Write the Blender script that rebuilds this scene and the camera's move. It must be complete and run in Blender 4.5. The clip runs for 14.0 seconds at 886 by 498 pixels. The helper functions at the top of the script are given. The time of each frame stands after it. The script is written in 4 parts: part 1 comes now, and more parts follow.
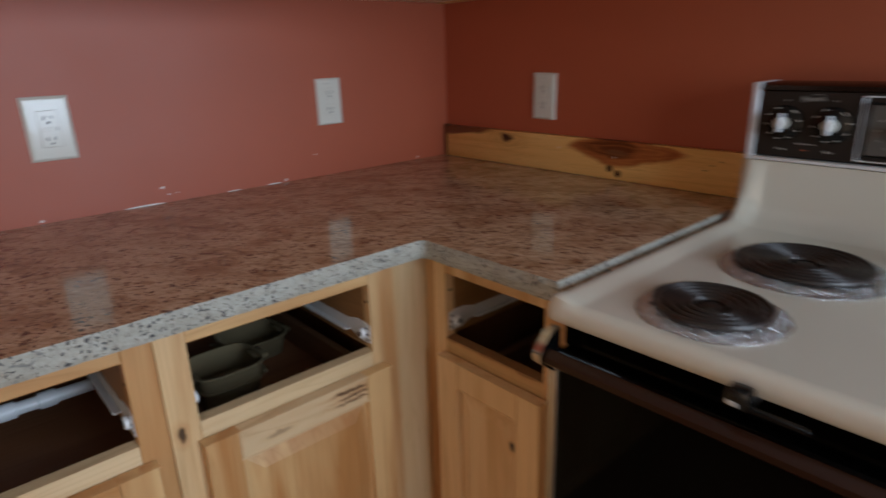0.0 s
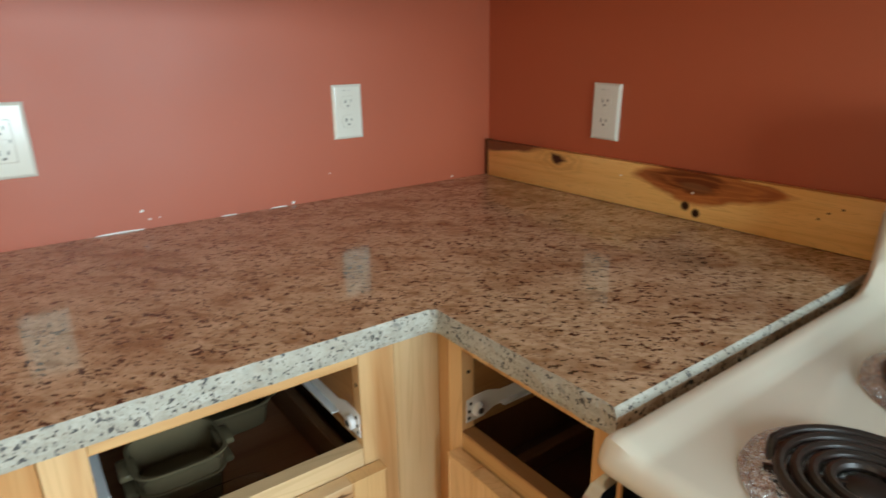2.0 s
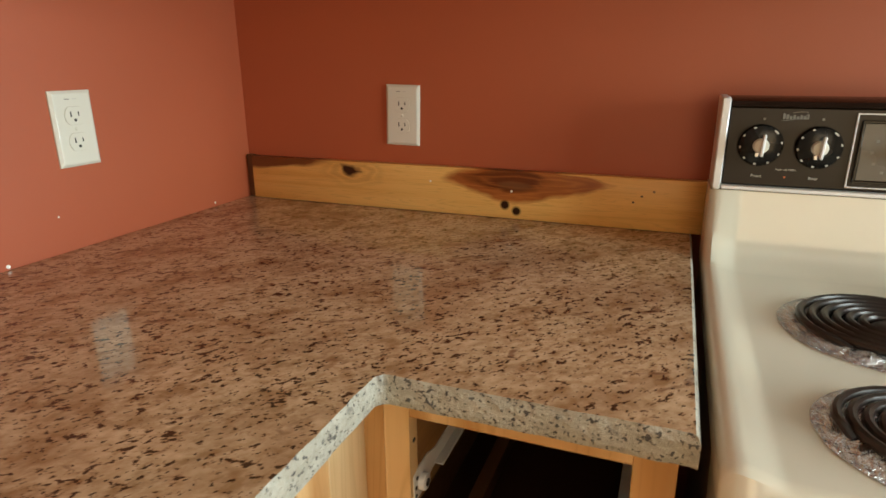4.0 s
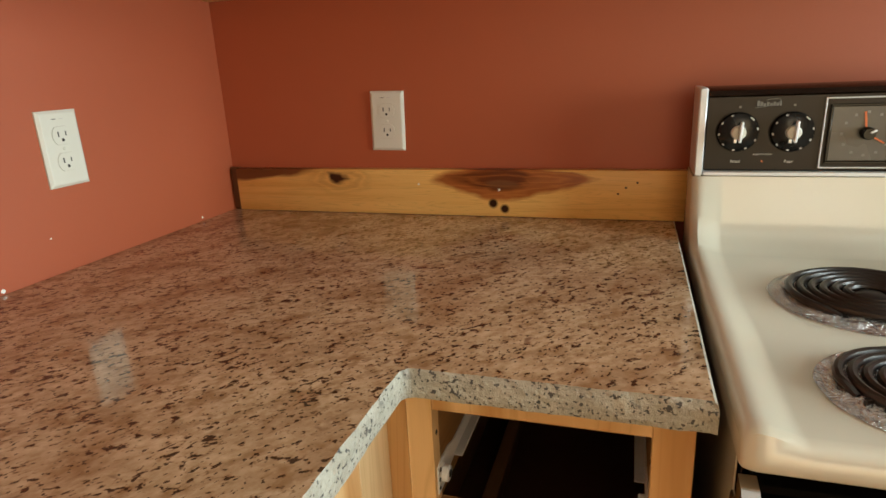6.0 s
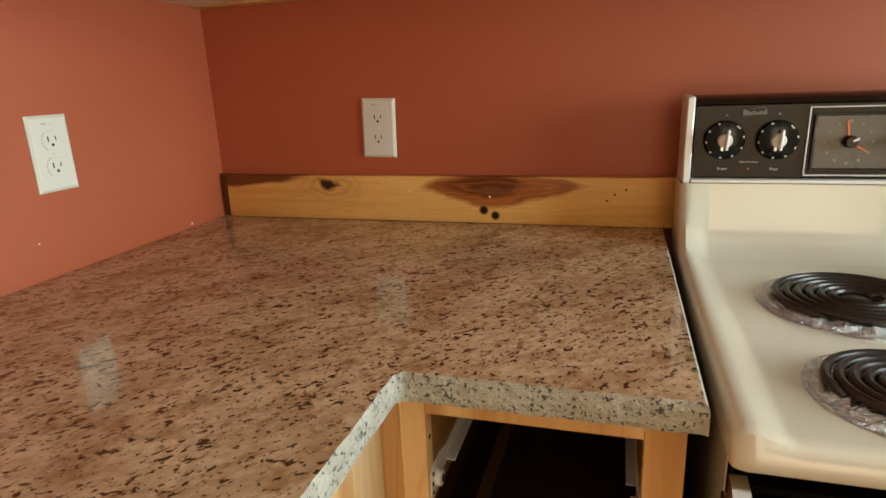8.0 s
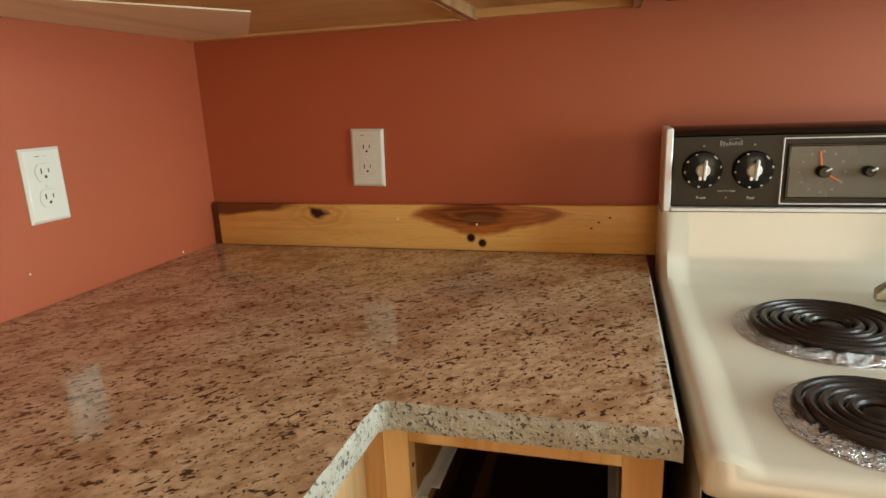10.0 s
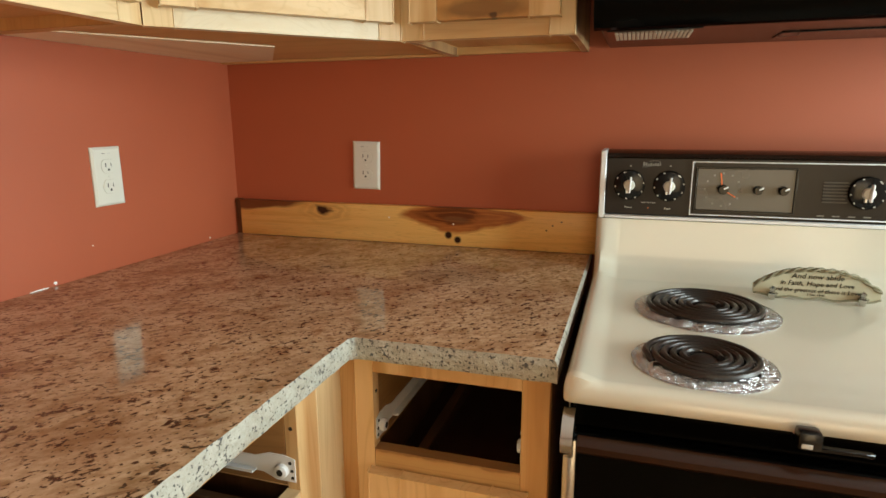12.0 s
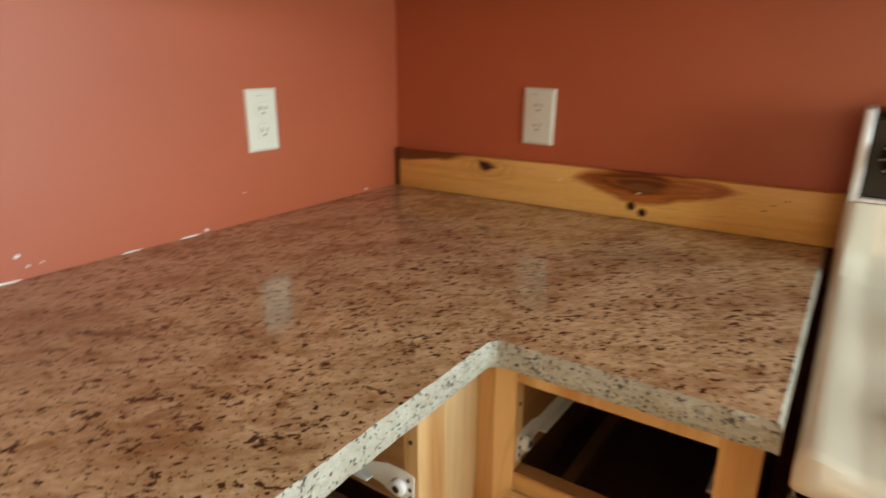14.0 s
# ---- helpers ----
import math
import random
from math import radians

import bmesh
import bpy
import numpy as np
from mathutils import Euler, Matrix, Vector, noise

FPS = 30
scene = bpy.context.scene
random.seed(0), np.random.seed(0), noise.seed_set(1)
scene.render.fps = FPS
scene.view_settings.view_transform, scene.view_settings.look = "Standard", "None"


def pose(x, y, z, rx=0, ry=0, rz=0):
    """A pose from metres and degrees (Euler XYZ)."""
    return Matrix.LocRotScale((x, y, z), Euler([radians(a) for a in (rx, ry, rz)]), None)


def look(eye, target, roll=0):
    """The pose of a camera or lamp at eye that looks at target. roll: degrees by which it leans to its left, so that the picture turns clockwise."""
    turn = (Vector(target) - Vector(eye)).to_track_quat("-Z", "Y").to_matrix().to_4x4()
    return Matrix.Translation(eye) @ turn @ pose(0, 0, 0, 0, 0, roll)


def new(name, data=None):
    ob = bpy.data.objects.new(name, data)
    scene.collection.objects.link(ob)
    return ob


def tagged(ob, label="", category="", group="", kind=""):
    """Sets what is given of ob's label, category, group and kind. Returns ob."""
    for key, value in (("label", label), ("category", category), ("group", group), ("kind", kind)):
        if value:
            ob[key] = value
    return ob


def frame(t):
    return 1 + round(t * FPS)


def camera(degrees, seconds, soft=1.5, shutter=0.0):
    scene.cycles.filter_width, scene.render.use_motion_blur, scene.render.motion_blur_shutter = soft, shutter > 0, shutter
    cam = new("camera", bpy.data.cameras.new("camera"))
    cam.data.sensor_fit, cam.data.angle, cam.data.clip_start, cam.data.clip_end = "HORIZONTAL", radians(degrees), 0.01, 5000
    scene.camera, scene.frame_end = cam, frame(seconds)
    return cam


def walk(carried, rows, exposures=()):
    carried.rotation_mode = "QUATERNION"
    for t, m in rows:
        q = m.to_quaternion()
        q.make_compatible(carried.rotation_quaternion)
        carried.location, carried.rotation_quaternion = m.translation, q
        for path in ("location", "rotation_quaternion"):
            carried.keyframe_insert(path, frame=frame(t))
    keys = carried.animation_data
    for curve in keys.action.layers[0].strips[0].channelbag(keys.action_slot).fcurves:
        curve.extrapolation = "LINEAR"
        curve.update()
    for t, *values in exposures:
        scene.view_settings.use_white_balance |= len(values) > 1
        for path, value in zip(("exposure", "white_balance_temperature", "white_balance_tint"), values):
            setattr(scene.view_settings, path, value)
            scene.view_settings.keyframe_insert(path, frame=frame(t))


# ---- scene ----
cam = camera(73.0, 14.0, shutter=0.7)
PATH = [
    (0, (1.355, -1.218, 1.207), (-0.075, 0.034, 0.584), -1.8),
    (0.3, (1.289, -1.172, 1.208), (-0.274, -0.097, 0.573), -1.2),
    (0.5, (1.245, -1.128, 1.214), (-0.398, -0.174, 0.587), -0.6),
    (1, (1.19, -1.016, 1.21), (-0.464, -0.087, 0.579), 0.6),
    (1.5, (1.18, -1.006, 1.212), (-0.463, -0.065, 0.566), -0.6),
    (2, (1.183, -1.012, 1.215), (-0.354, 0.107, 0.593), -0.9),
    (2.5, (1.141, -0.981, 1.205), (-0.261, 0.315, 0.609), -1.5),
    (2.7, (1.084, -0.989, 1.203), (-0.147, 0.468, 0.602), -0.3),
    (4.8, (0.829, -1.092, 1.189), (0.233, 0.723, 0.596), -2.1),
    (5, (0.827, -1.094, 1.19), (0.221, 0.717, 0.595), -3.5),
    (5.5, (0.827, -1.097, 1.188), (0.221, 0.717, 0.603), -3.0),
    (6, (0.825, -1.101, 1.188), (0.237, 0.722, 0.612), -2.7),
    (6.5, (0.825, -1.109, 1.188), (0.246, 0.72, 0.621), -2.7),
    (7, (0.822, -1.111, 1.187), (0.26, 0.722, 0.617), -2.5),
    (7.5, (0.819, -1.108, 1.184), (0.266, 0.729, 0.618), -2.3),
    (10, (0.838, -1.118, 1.197), (0.302, 0.749, 0.721), -2.4),
    (10.5, (0.846, -1.153, 1.197), (0.301, 0.71, 0.716), -1.8),
    (11, (0.921, -1.245, 1.211), (0.333, 0.62, 0.791), -0.5),
    (11.5, (0.973, -1.324, 1.216), (0.302, 0.513, 0.8), -1.2),
    (12, (0.977, -1.32, 1.208), (0.389, 0.543, 0.777), -0.3),
    (12.5, (0.978, -1.312, 1.208), (0.37, 0.54, 0.76), -0.4),
    (13, (0.953, -1.284, 1.21), (0.295, 0.55, 0.757), -0.5),
    (13.5, (0.9, -1.214, 1.213), (0.119, 0.556, 0.708), -0.4),
    (14, (0.912, -1.141, 1.204), (-0.163, 0.435, 0.604), 0.2),
]
EXPOSURES = [(0.0, -1.04, 6250, 21), (0.6, -0.67, 5750, 11), (1.0, -0.46, 5850, 8), (1.4, -0.17, 6000, 7), (2.0, -0.06, 6600, 8), (2.6, 0.0, 7800, 13), (5.0, 0.11, 7500, 10), (14.0, 0.12, 7500, 10)]
walk(cam, [(t, look(eye, target, roll)) for t, eye, target, roll in PATH], EXPOSURES)

# ---- world, window light ----
world = bpy.data.worlds.new("world")
scene.world = world
world.use_nodes = True
wn = world.node_tree
sky = wn.nodes.new("ShaderNodeTexSky")
sky.sky_type = "NISHITA"
sky.sun_disc = False
sky.sun_elevation, sky.sun_rotation = radians(40), radians(200)
wn.links.new(sky.outputs[0], wn.nodes["Background"].inputs[0])
wn.nodes["Background"].inputs[1].default_value = 0.12

sun = new("sun", bpy.data.lights.new("sun", "SUN"))
sun.data.energy, sun.data.angle, sun.data.color = 0.6, radians(12), (1.0, 0.95, 0.88)
sun.matrix_world = look((0, 0, 6), (-0.6, 2.0, 2.2))

WIN = (-1.32, -0.08, 0.80, 1.90)        # window in the right wall: y0, y1, z0, z1
FILL_OPENING = (1.2, 2.5, 0.12, 2.1)         # opening added in the unseen wall behind for the fill lamp: x0, x1, z0, z1
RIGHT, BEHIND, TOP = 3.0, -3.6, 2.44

lamp = new("window_light", bpy.data.lights.new("window_light", "AREA"))
lamp.data.shape, lamp.data.size, lamp.data.size_y = "RECTANGLE", 1.18, 1.06
lamp.data.energy, lamp.data.color = 86.0, (0.67, 0.885, 1.0)
lamp.matrix_world = look((RIGHT + 0.02, -0.70, 1.35), (0.0, -0.70, 1.20))
# added warm fill lamp; no light source is known on this side
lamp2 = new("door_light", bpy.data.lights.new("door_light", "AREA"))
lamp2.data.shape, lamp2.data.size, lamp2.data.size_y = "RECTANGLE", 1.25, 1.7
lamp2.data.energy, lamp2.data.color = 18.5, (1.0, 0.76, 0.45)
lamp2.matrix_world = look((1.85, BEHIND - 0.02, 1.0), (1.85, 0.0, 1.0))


# ---- materials ----
class Nodes:
    """Short hand for building a node material."""

    def __init__(self, name, rough=0.5, metal=0.0, spec=0.5, coat=0.0):
        self.mat = bpy.data.materials.new(name)
        self.mat.use_nodes = True
        self.tree = self.mat.node_tree
        self.bsdf = self.tree.nodes["Principled BSDF"]
        self.set(self.bsdf, "Roughness", rough)
        self.set(self.bsdf, "Metallic", metal)
        self.set(self.bsdf, "Specular IOR Level", spec)
        self.set(self.bsdf, "Coat Weight", coat)

    def set(self, node, key, value):
        sock = node.inputs[key]
        if hasattr(value, "is_output"):
            self.tree.links.new(value, sock)
        else:
            sock.default_value = value

    def add(self, kind, inputs=None, **props):
        node = self.tree.nodes.new("ShaderNode" + kind)
        for key, value in props.items():
            setattr(node, key, value)
        for key, value in (inputs or {}).items():
            self.set(node, key, value)
        return node

    def coords(self, scale=(1, 1, 1), turn=(0, 0, 0), shift=None):
        co = self.add("TexCoord").outputs["Object"]
        if shift is not None:
            co = self.add("VectorMath", {0: co, 1: shift}, operation="ADD").outputs[0]
        rot = self.add("Mapping", {"Vector": co, "Rotation": tuple(radians(a) for a in turn)}).outputs[0]
        return self.add("Mapping", {"Vector": rot, "Scale": scale}).outputs[0]

    def random_shift(self, amount=7.0):
        r = self.add("ObjectInfo").outputs["Random"]
        return self.add("VectorMath", {0: (amount, amount * 0.7, amount * 1.3), "Scale": r}, operation="SCALE").outputs[0]

    def noise(self, co, scale=1.0, detail=3.0, rough=0.5, distortion=0.0):
        return self.add("TexNoise", {"Vector": co, "Scale": scale, "Detail": detail, "Roughness": rough,
                                     "Distortion": distortion}).outputs[0]

    def ramp(self, fac, stops):
        node = self.add("ValToRGB", {"Fac": fac})
        el = node.color_ramp.elements
        while len(el) < len(stops):
            el.new(0.5)
        for e, (p, c) in zip(el, stops):
            e.position = p
            e.color = (*c, 1) if len(c) == 3 else c
        return node.outputs[0]

    def step(self, value, low, high):
        return self.add("MapRange", {"Value": value, "From Min": low, "From Max": high}, clamp=True).outputs[0]

    def math(self, op, a, b=0.0):
        return self.add("Math", {0: a, 1: b}, operation=op).outputs[0]

    def mix(self, fac, a, b, mode="MIX"):
        node = self.add("Mix", data_type="RGBA", blend_type=mode)
        for i, v in ((0, fac), (6, a), (7, b)):
            if hasattr(v, "is_output"):
                self.tree.links.new(v, node.inputs[i])
            else:
                node.inputs[i].default_value = v if i == 0 else (*v, 1)
        return node.outputs[2]

    def bump(self, height, strength=0.2, distance=0.001):
        self.set(self.bsdf, "Normal", self.add("Bump", {"Height": height, "Strength": strength, "Distance": distance}).outputs[0])

    def done(self, colour):
        self.set(self.bsdf, "Base Color", (*colour, 1) if isinstance(colour, tuple) else colour)
        return self.mat


def plain(name, colour, rough=0.5, metal=0.0, vary=0.06, grain=40.0, bump=0.05, spec=0.5, coat=0.0):
    """A nearly even surface with faint mottling, fine relief and uneven gloss."""
    n = Nodes(name, rough, metal, spec, coat)
    co = n.coords()
    big = n.noise(co, grain * 0.12, 4)
    fine = n.noise(co, grain * 8, 3)
    lo, hi = tuple(c * (1 - vary * 2) for c in colour), tuple(min(1, c * (1 + vary * 2)) for c in colour)
    n.set(n.bsdf, "Roughness", n.add("MapRange", {"Value": big, "To Min": rough * 0.8, "To Max": min(1, rough * 1.25)}).outputs[0])
    n.bump(fine, bump, 0.0005)
    return n.done(n.mix(big, lo, hi))


def wall_paint(name, colour):
    """Semi-gloss rolled wall paint with orange-peel relief."""
    n = Nodes(name, 0.6, 0, 0.82)
    co = n.coords()
    big = n.noise(co, 2.2, 4)
    peel = n.noise(co, 230, 2)
    wave = n.noise(co, 14, 3)
    n.set(n.bsdf, "Roughness", n.add("MapRange", {"Value": n.noise(co, 6, 4), "To Min": 0.50, "To Max": 0.60}).outputs[0])
    n.bump(n.math("ADD", n.math("MULTIPLY", peel, 0.35), wave), 0.16, 0.002)
    return n.done(n.mix(big, tuple(c * 0.9 for c in colour), tuple(c * 1.1 for c in colour)))


def wood(name, axis, sap, heart, streak=0.5, rough=0.42, dark=(0.16, 0.07, 0.025), flat="y", knots=()):
    """Hickory: cream sapwood with brown heartwood streaks; the grain runs along the axis."""
    n = Nodes(name, rough, 0, 0.45)
    shift = n.random_shift()
    def stretched(across, along):
        return n.coords(tuple(along if a == axis else across for a in "xyz"), shift=shift)
    heartwood = n.noise(stretched(8.5, 0.8), 1.0, 4, 0.55, 1.0)
    rings = n.noise(stretched(9, 0.55), 1.0, 2, 0.5, 1.2)
    lines = n.math("ABSOLUTE", n.math("SINE", n.math("MULTIPLY", rings, 40.0)))
    fibre = n.noise(stretched(420, 9), 1.0, 3)
    tone = n.add("ObjectInfo").outputs["Random"]
    c = n.mix(n.step(heartwood, 0.52 - 0.14 * streak, 0.70 - 0.10 * streak), sap, heart)
    c = n.mix(n.math("MULTIPLY", tone, 0.30), c, tuple((s_ + h_) / 2 for s_, h_ in zip(sap, heart)))
    c = n.mix(n.math("MULTIPLY", n.step(lines, 0.45, 0.0), 0.24), c, tuple(h * 0.8 for h in heart))
    c = n.mix(n.math("MULTIPLY", n.step(heartwood, 0.66, 0.76), 0.75 * streak), c, dark)
    c = n.mix(n.math("MULTIPLY", fibre, 0.16), c, tuple(h * 0.6 for h in heart))
    if knots:
        co = n.add("TexCoord").outputs["Object"]
        wob = n.add("VectorMath", {0: n.add("TexNoise", {"Vector": co, "Scale": 45.0}).outputs["Color"], 1: (0.5, 0.5, 0.5)}, operation="SUBTRACT").outputs[0]
        co = n.add("VectorMath", {0: co, 1: n.add("VectorMath", {0: wob, "Scale": 0.012}, operation="SCALE").outputs[0]}, operation="ADD").outputs[0]
        for p, z, rp, rz, depth in knots:
            if flat == "y":
                d = ellipse(n, co, p, z, rp, rz)
            else:
                q = n.add("VectorMath", {0: co, 1: (0, p, z)}, operation="SUBTRACT").outputs[0]
                q = n.add("VectorMath", {0: q, 1: (0, 1 / rp, 1 / rz)}, operation="MULTIPLY").outputs[0]
                d = n.add("VectorMath", {0: q}, operation="LENGTH").outputs["Value"]
            c = n.mix(n.math("MULTIPLY", n.step(d, 2.2, 1.0), 0.45 * depth), c, heart)
            c = n.mix(n.math("MULTIPLY", n.step(d, 1.15, 0.7), depth), c, tuple(v * 0.4 for v in dark))
    n.bump(fibre, 0.10, 0.0006)
    n.set(n.bsdf, "Roughness", n.add("MapRange", {"Value": fibre, "To Min": rough * 0.85, "To Max": rough * 1.3}).outputs[0])
    return n.done(c)


def ellipse(n, co, x, z, rx, rz):
    """0 at the middle of an ellipse on the board's face, 1 on its rim."""
    d = n.add("VectorMath", {0: co, 1: (x, 0, z)}, operation="SUBTRACT").outputs[0]
    d = n.add("VectorMath", {0: d, 1: (1 / rx, 0, 1 / rz)}, operation="MULTIPLY").outputs[0]
    return n.add("VectorMath", {0: d}, operation="LENGTH").outputs["Value"]


def lens(n, co, x, z, rx, rz):
    """As ellipse(), but drawn out to points at both ends."""
    d = n.add("VectorMath", {0: co, 1: (x, 0, z)}, operation="SUBTRACT").outputs[0]
    d = n.add("VectorMath", {0: d, 1: (1 / rx, 0, 1 / rz)}, operation="MULTIPLY").outputs[0]
    d = n.add("SeparateXYZ", {0: n.add("VectorMath", {0: d}, operation="ABSOLUTE").outputs[0]})
    return n.math("ADD", n.math("POWER", d.outputs[0], 1.2), n.math("POWER", d.outputs[2], 1.7))


def knotty_board():
    """Varnished hickory with one wide heart-shaped burl, knots and a dark corner."""
    n = Nodes("knotty_board", 0.30, 0, 0.22)
    co = n.add("TexCoord").outputs["Object"]
    wob = n.add("TexNoise", {"Vector": n.coords((14, 14, 40)), "Scale": 1.0, "Detail": 3.0}).outputs["Color"]
    wob = n.add("VectorMath", {0: wob, 1: (0.5, 0.5, 0.5)}, operation="SUBTRACT").outputs[0]
    warp = n.add("VectorMath", {0: wob, 1: (0.07, 0, 0.020)}, operation="MULTIPLY").outputs[0]
    wco = n.add("VectorMath", {0: co, 1: warp}, operation="ADD").outputs[0]
    grain = n.noise(n.coords((2.2, 40, 55)), 1.0, 3, 0.5, 1.0)
    fibre = n.noise(n.coords((9, 420, 420)), 1.0, 3)
    burl = n.math("MINIMUM", lens(n, wco, 0.600, 0.984, 0.128, 0.038), lens(n, wco, 0.672, 0.988, 0.095, 0.019))
    core = lens(n, wco, 0.580, 0.989, 0.080, 0.027)
    heart = ellipse(n, wco, 0.594, 0.977, 0.034, 0.009)
    corner = lens(n, wco, 0.03, 1.004, 0.180, 0.024)
    k1 = ellipse(n, wco, 0.259, 0.987, 0.013, 0.010)
    halo = ellipse(n, wco, 0.262, 0.982, 0.075, 0.030)
    c = n.mix(n.step(grain, 0.3, 0.72), (0.86, 0.505, 0.17), (0.74, 0.38, 0.105))
    lines = n.math("ABSOLUTE", n.math("SINE", n.math("MULTIPLY", grain, 46.0)))
    c = n.mix(n.math("MULTIPLY", n.step(lines, 0.5, 0.0), 0.22), c, (0.30, 0.13, 0.03))
    ringed = n.math("ABSOLUTE", n.math("SINE", n.math("MULTIPLY", halo, 9.0)))
    c = n.mix(n.math("MULTIPLY", n.math("MULTIPLY", n.step(halo, 1.1, 0.7), ringed), 0.25), c, (0.30, 0.13, 0.03))
    rings = n.math("ABSOLUTE", n.math("SINE", n.math("ADD", n.math("MULTIPLY", burl, 5.0), n.math("MULTIPLY", grain, 17.0))))
    brown = n.mix(n.math("MULTIPLY", rings, 0.6), (0.42, 0.12, 0.026), (0.21, 0.042, 0.008))
    c = n.mix(n.math("MULTIPLY", n.step(burl, 1.14, 0.84), 0.95), c, brown)
    c = n.mix(n.math("MULTIPLY", n.step(core, 1.1, 0.7), n.math("ADD", 0.5, n.math("MULTIPLY", rings, 0.45))), c, (0.115, 0.024, 0.005))
    c = n.mix(n.math("MULTIPLY", n.step(heart, 1.0, 0.4), 0.7), c, (0.18, 0.07, 0.025))
    c = n.mix(n.math("MULTIPLY", n.step(corner, 1.1, 0.75), 0.95), c, (0.15, 0.036, 0.009))
    c = n.mix(n.step(k1, 1.5, 0.7), c, (0.045, 0.012, 0.004))
    for x, z, r in ((0.580, 0.941, 0.0085), (0.602, 0.931, 0.0080)):
        c = n.mix(n.step(ellipse(n, co, x, z, r, r), 1.25, 0.7), c, (0.03, 0.008, 0.003))
    for x, z in ((0.433, 0.976), (0.592, 0.967)):
        c = n.mix(n.step(ellipse(n, co, x, z, 0.0022, 0.0022), 1.1, 0.8), c, (0.85, 0.8, 0.7))
    for x, z in ((0.805, 0.963), (0.818, 0.974), (0.837, 0.983)):
        c = n.mix(n.step(ellipse(n, co, x, z, 0.0022, 0.0018), 1.1, 0.8), c, (0.03, 0.012, 0.005))
    n.bump(fibre, 0.08, 0.0005)
    return n.done(c)


def granite(name, edge=False):
    """Pinkish tan granite with sparse dark drawn-out flecks and rusty clouds; the sawn edge is paler and matt."""
    n = Nodes(name, 0.5 if edge else 0.09, 0, 0.5)
    turn = (0, 0, -50)
    along = n.coords((0.8 if edge else 0.70, 1, 1), turn)
    clouds = n.noise(n.coords((0.6, 1, 1), turn), 11, 4, 0.6)
    crystals = n.noise(along, 120, 3, 0.6)
    patches = n.noise(n.coords((0.7, 1, 1), turn, (2, 3, 6)), 42, 4, 0.62)
    flecks = n.noise(along, 215 if edge else 158, 2.0, 0.5, 0.3)
    dots = n.noise(n.coords((0.7, 1, 1), (0, 0, -60), (3, 1, 2)), 235, 1.5, 0.45)
    gate = n.noise(n.coords((0.62, 1, 1), turn, (1, 5, 2)), 26, 3, 0.6)
    veins = n.noise(n.coords((0.45, 1, 1), (0, 0, -42), (9, 2, 4)), 40, 3, 0.6, 0.8)
    if edge:
        light, tan, rust, black = (0.49, 0.475, 0.405), (0.345, 0.325, 0.27), (0.33, 0.29, 0.22), (0.035, 0.035, 0.038)
    else:
        light, tan, rust, black = (0.58, 0.41, 0.27), (0.385, 0.242, 0.136), (0.225, 0.105, 0.044), (0.034, 0.014, 0.007)
    c = n.mix(n.step(crystals, 0.30, 0.70), light, tan)
    c = n.mix(n.math("MULTIPLY", n.step(patches, 0.50, 0.66), 0.72), c, tan if edge else (0.235, 0.122, 0.052))
    c = n.mix(n.math("MULTIPLY", n.step(clouds, 0.46, 0.66), 0.62), c, rust)
    c = n.mix(n.math("MULTIPLY", n.step(veins, 0.62, 0.70), 0.7), c, (0.12, 0.12, 0.11) if edge else (0.13, 0.05, 0.024))
    lim = n.math("SUBTRACT", 0.752 if edge else 0.754, n.math("MULTIPLY", gate, 0.29))
    c = n.mix(n.math("MULTIPLY", n.step(n.math("SUBTRACT", flecks, lim), -0.07, 0.0), 0.40), c, rust)
    c = n.mix(n.math("MULTIPLY", n.step(n.math("SUBTRACT", flecks, lim), -0.004, 0.045), 0.92), c, black)
    c = n.mix(n.math("MULTIPLY", n.step(dots, 0.64, 0.69), 0.85), c, black)
    if edge:
        n.bump(n.noise(n.coords(), 190, 4, 0.65), 0.8, 0.003)
    else:
        n.set(n.bsdf, "Roughness", n.add("MapRange", {"Value": crystals, "To Min": 0.06, "To Max": 0.13}).outputs[0])
    return n.done(c)


def foil():
    """Crumpled kitchen foil: the creases are in the mesh, the material adds fine wrinkles."""
    n = Nodes("kitchen_foil", 0.19, 1.0)
    wrinkle = n.noise(n.coords(), 210, 3, 0.6, 1.6)
    n.bump(wrinkle, 0.8, 0.004)
    return n.done(n.mix(wrinkle, (0.55, 0.56, 0.56), (0.84, 0.85, 0.85)))


def glass(name, tint=(1, 1, 1), rough=0.02, clear=1.0):
    n = Nodes(name, rough)
    n.set(n.bsdf, "Transmission Weight", clear)
    n.set(n.bsdf, "IOR", 1.47)
    return n.done(tint)


RED = wall_paint("brick_red_paint", (0.41, 0.080, 0.0255))
CREAM = wall_paint("cream_wall_paint", (0.52, 0.47, 0.39))
CEILING = plain("white_ceiling_paint", (0.80, 0.79, 0.76), 0.8)
# unseen floor; boards lightened to bounce warm fill light upwards
FLOOR = wood("floor_boards", "x", (0.36, 0.225, 0.115), (0.24, 0.13, 0.06), 0.4, 0.5)
SAP, HEART = (0.74, 0.46, 0.205), (0.44, 0.17, 0.042)
WOOD = {a: wood("hickory_" + a, a, SAP, HEART, 0.68) for a in "xyz"}
PALE = {a: wood("pale_hickory_" + a, a, (0.74, 0.54, 0.31), (0.52, 0.29, 0.115), 0.35) for a in "xyz"}
# cabinet insides: the shade in them is put into a darker wood colour
INNER = {a: wood("shaded_panel_" + a, a, (0.19, 0.09, 0.038), (0.12, 0.048, 0.02), 0.4, 0.6) for a in "xyz"}
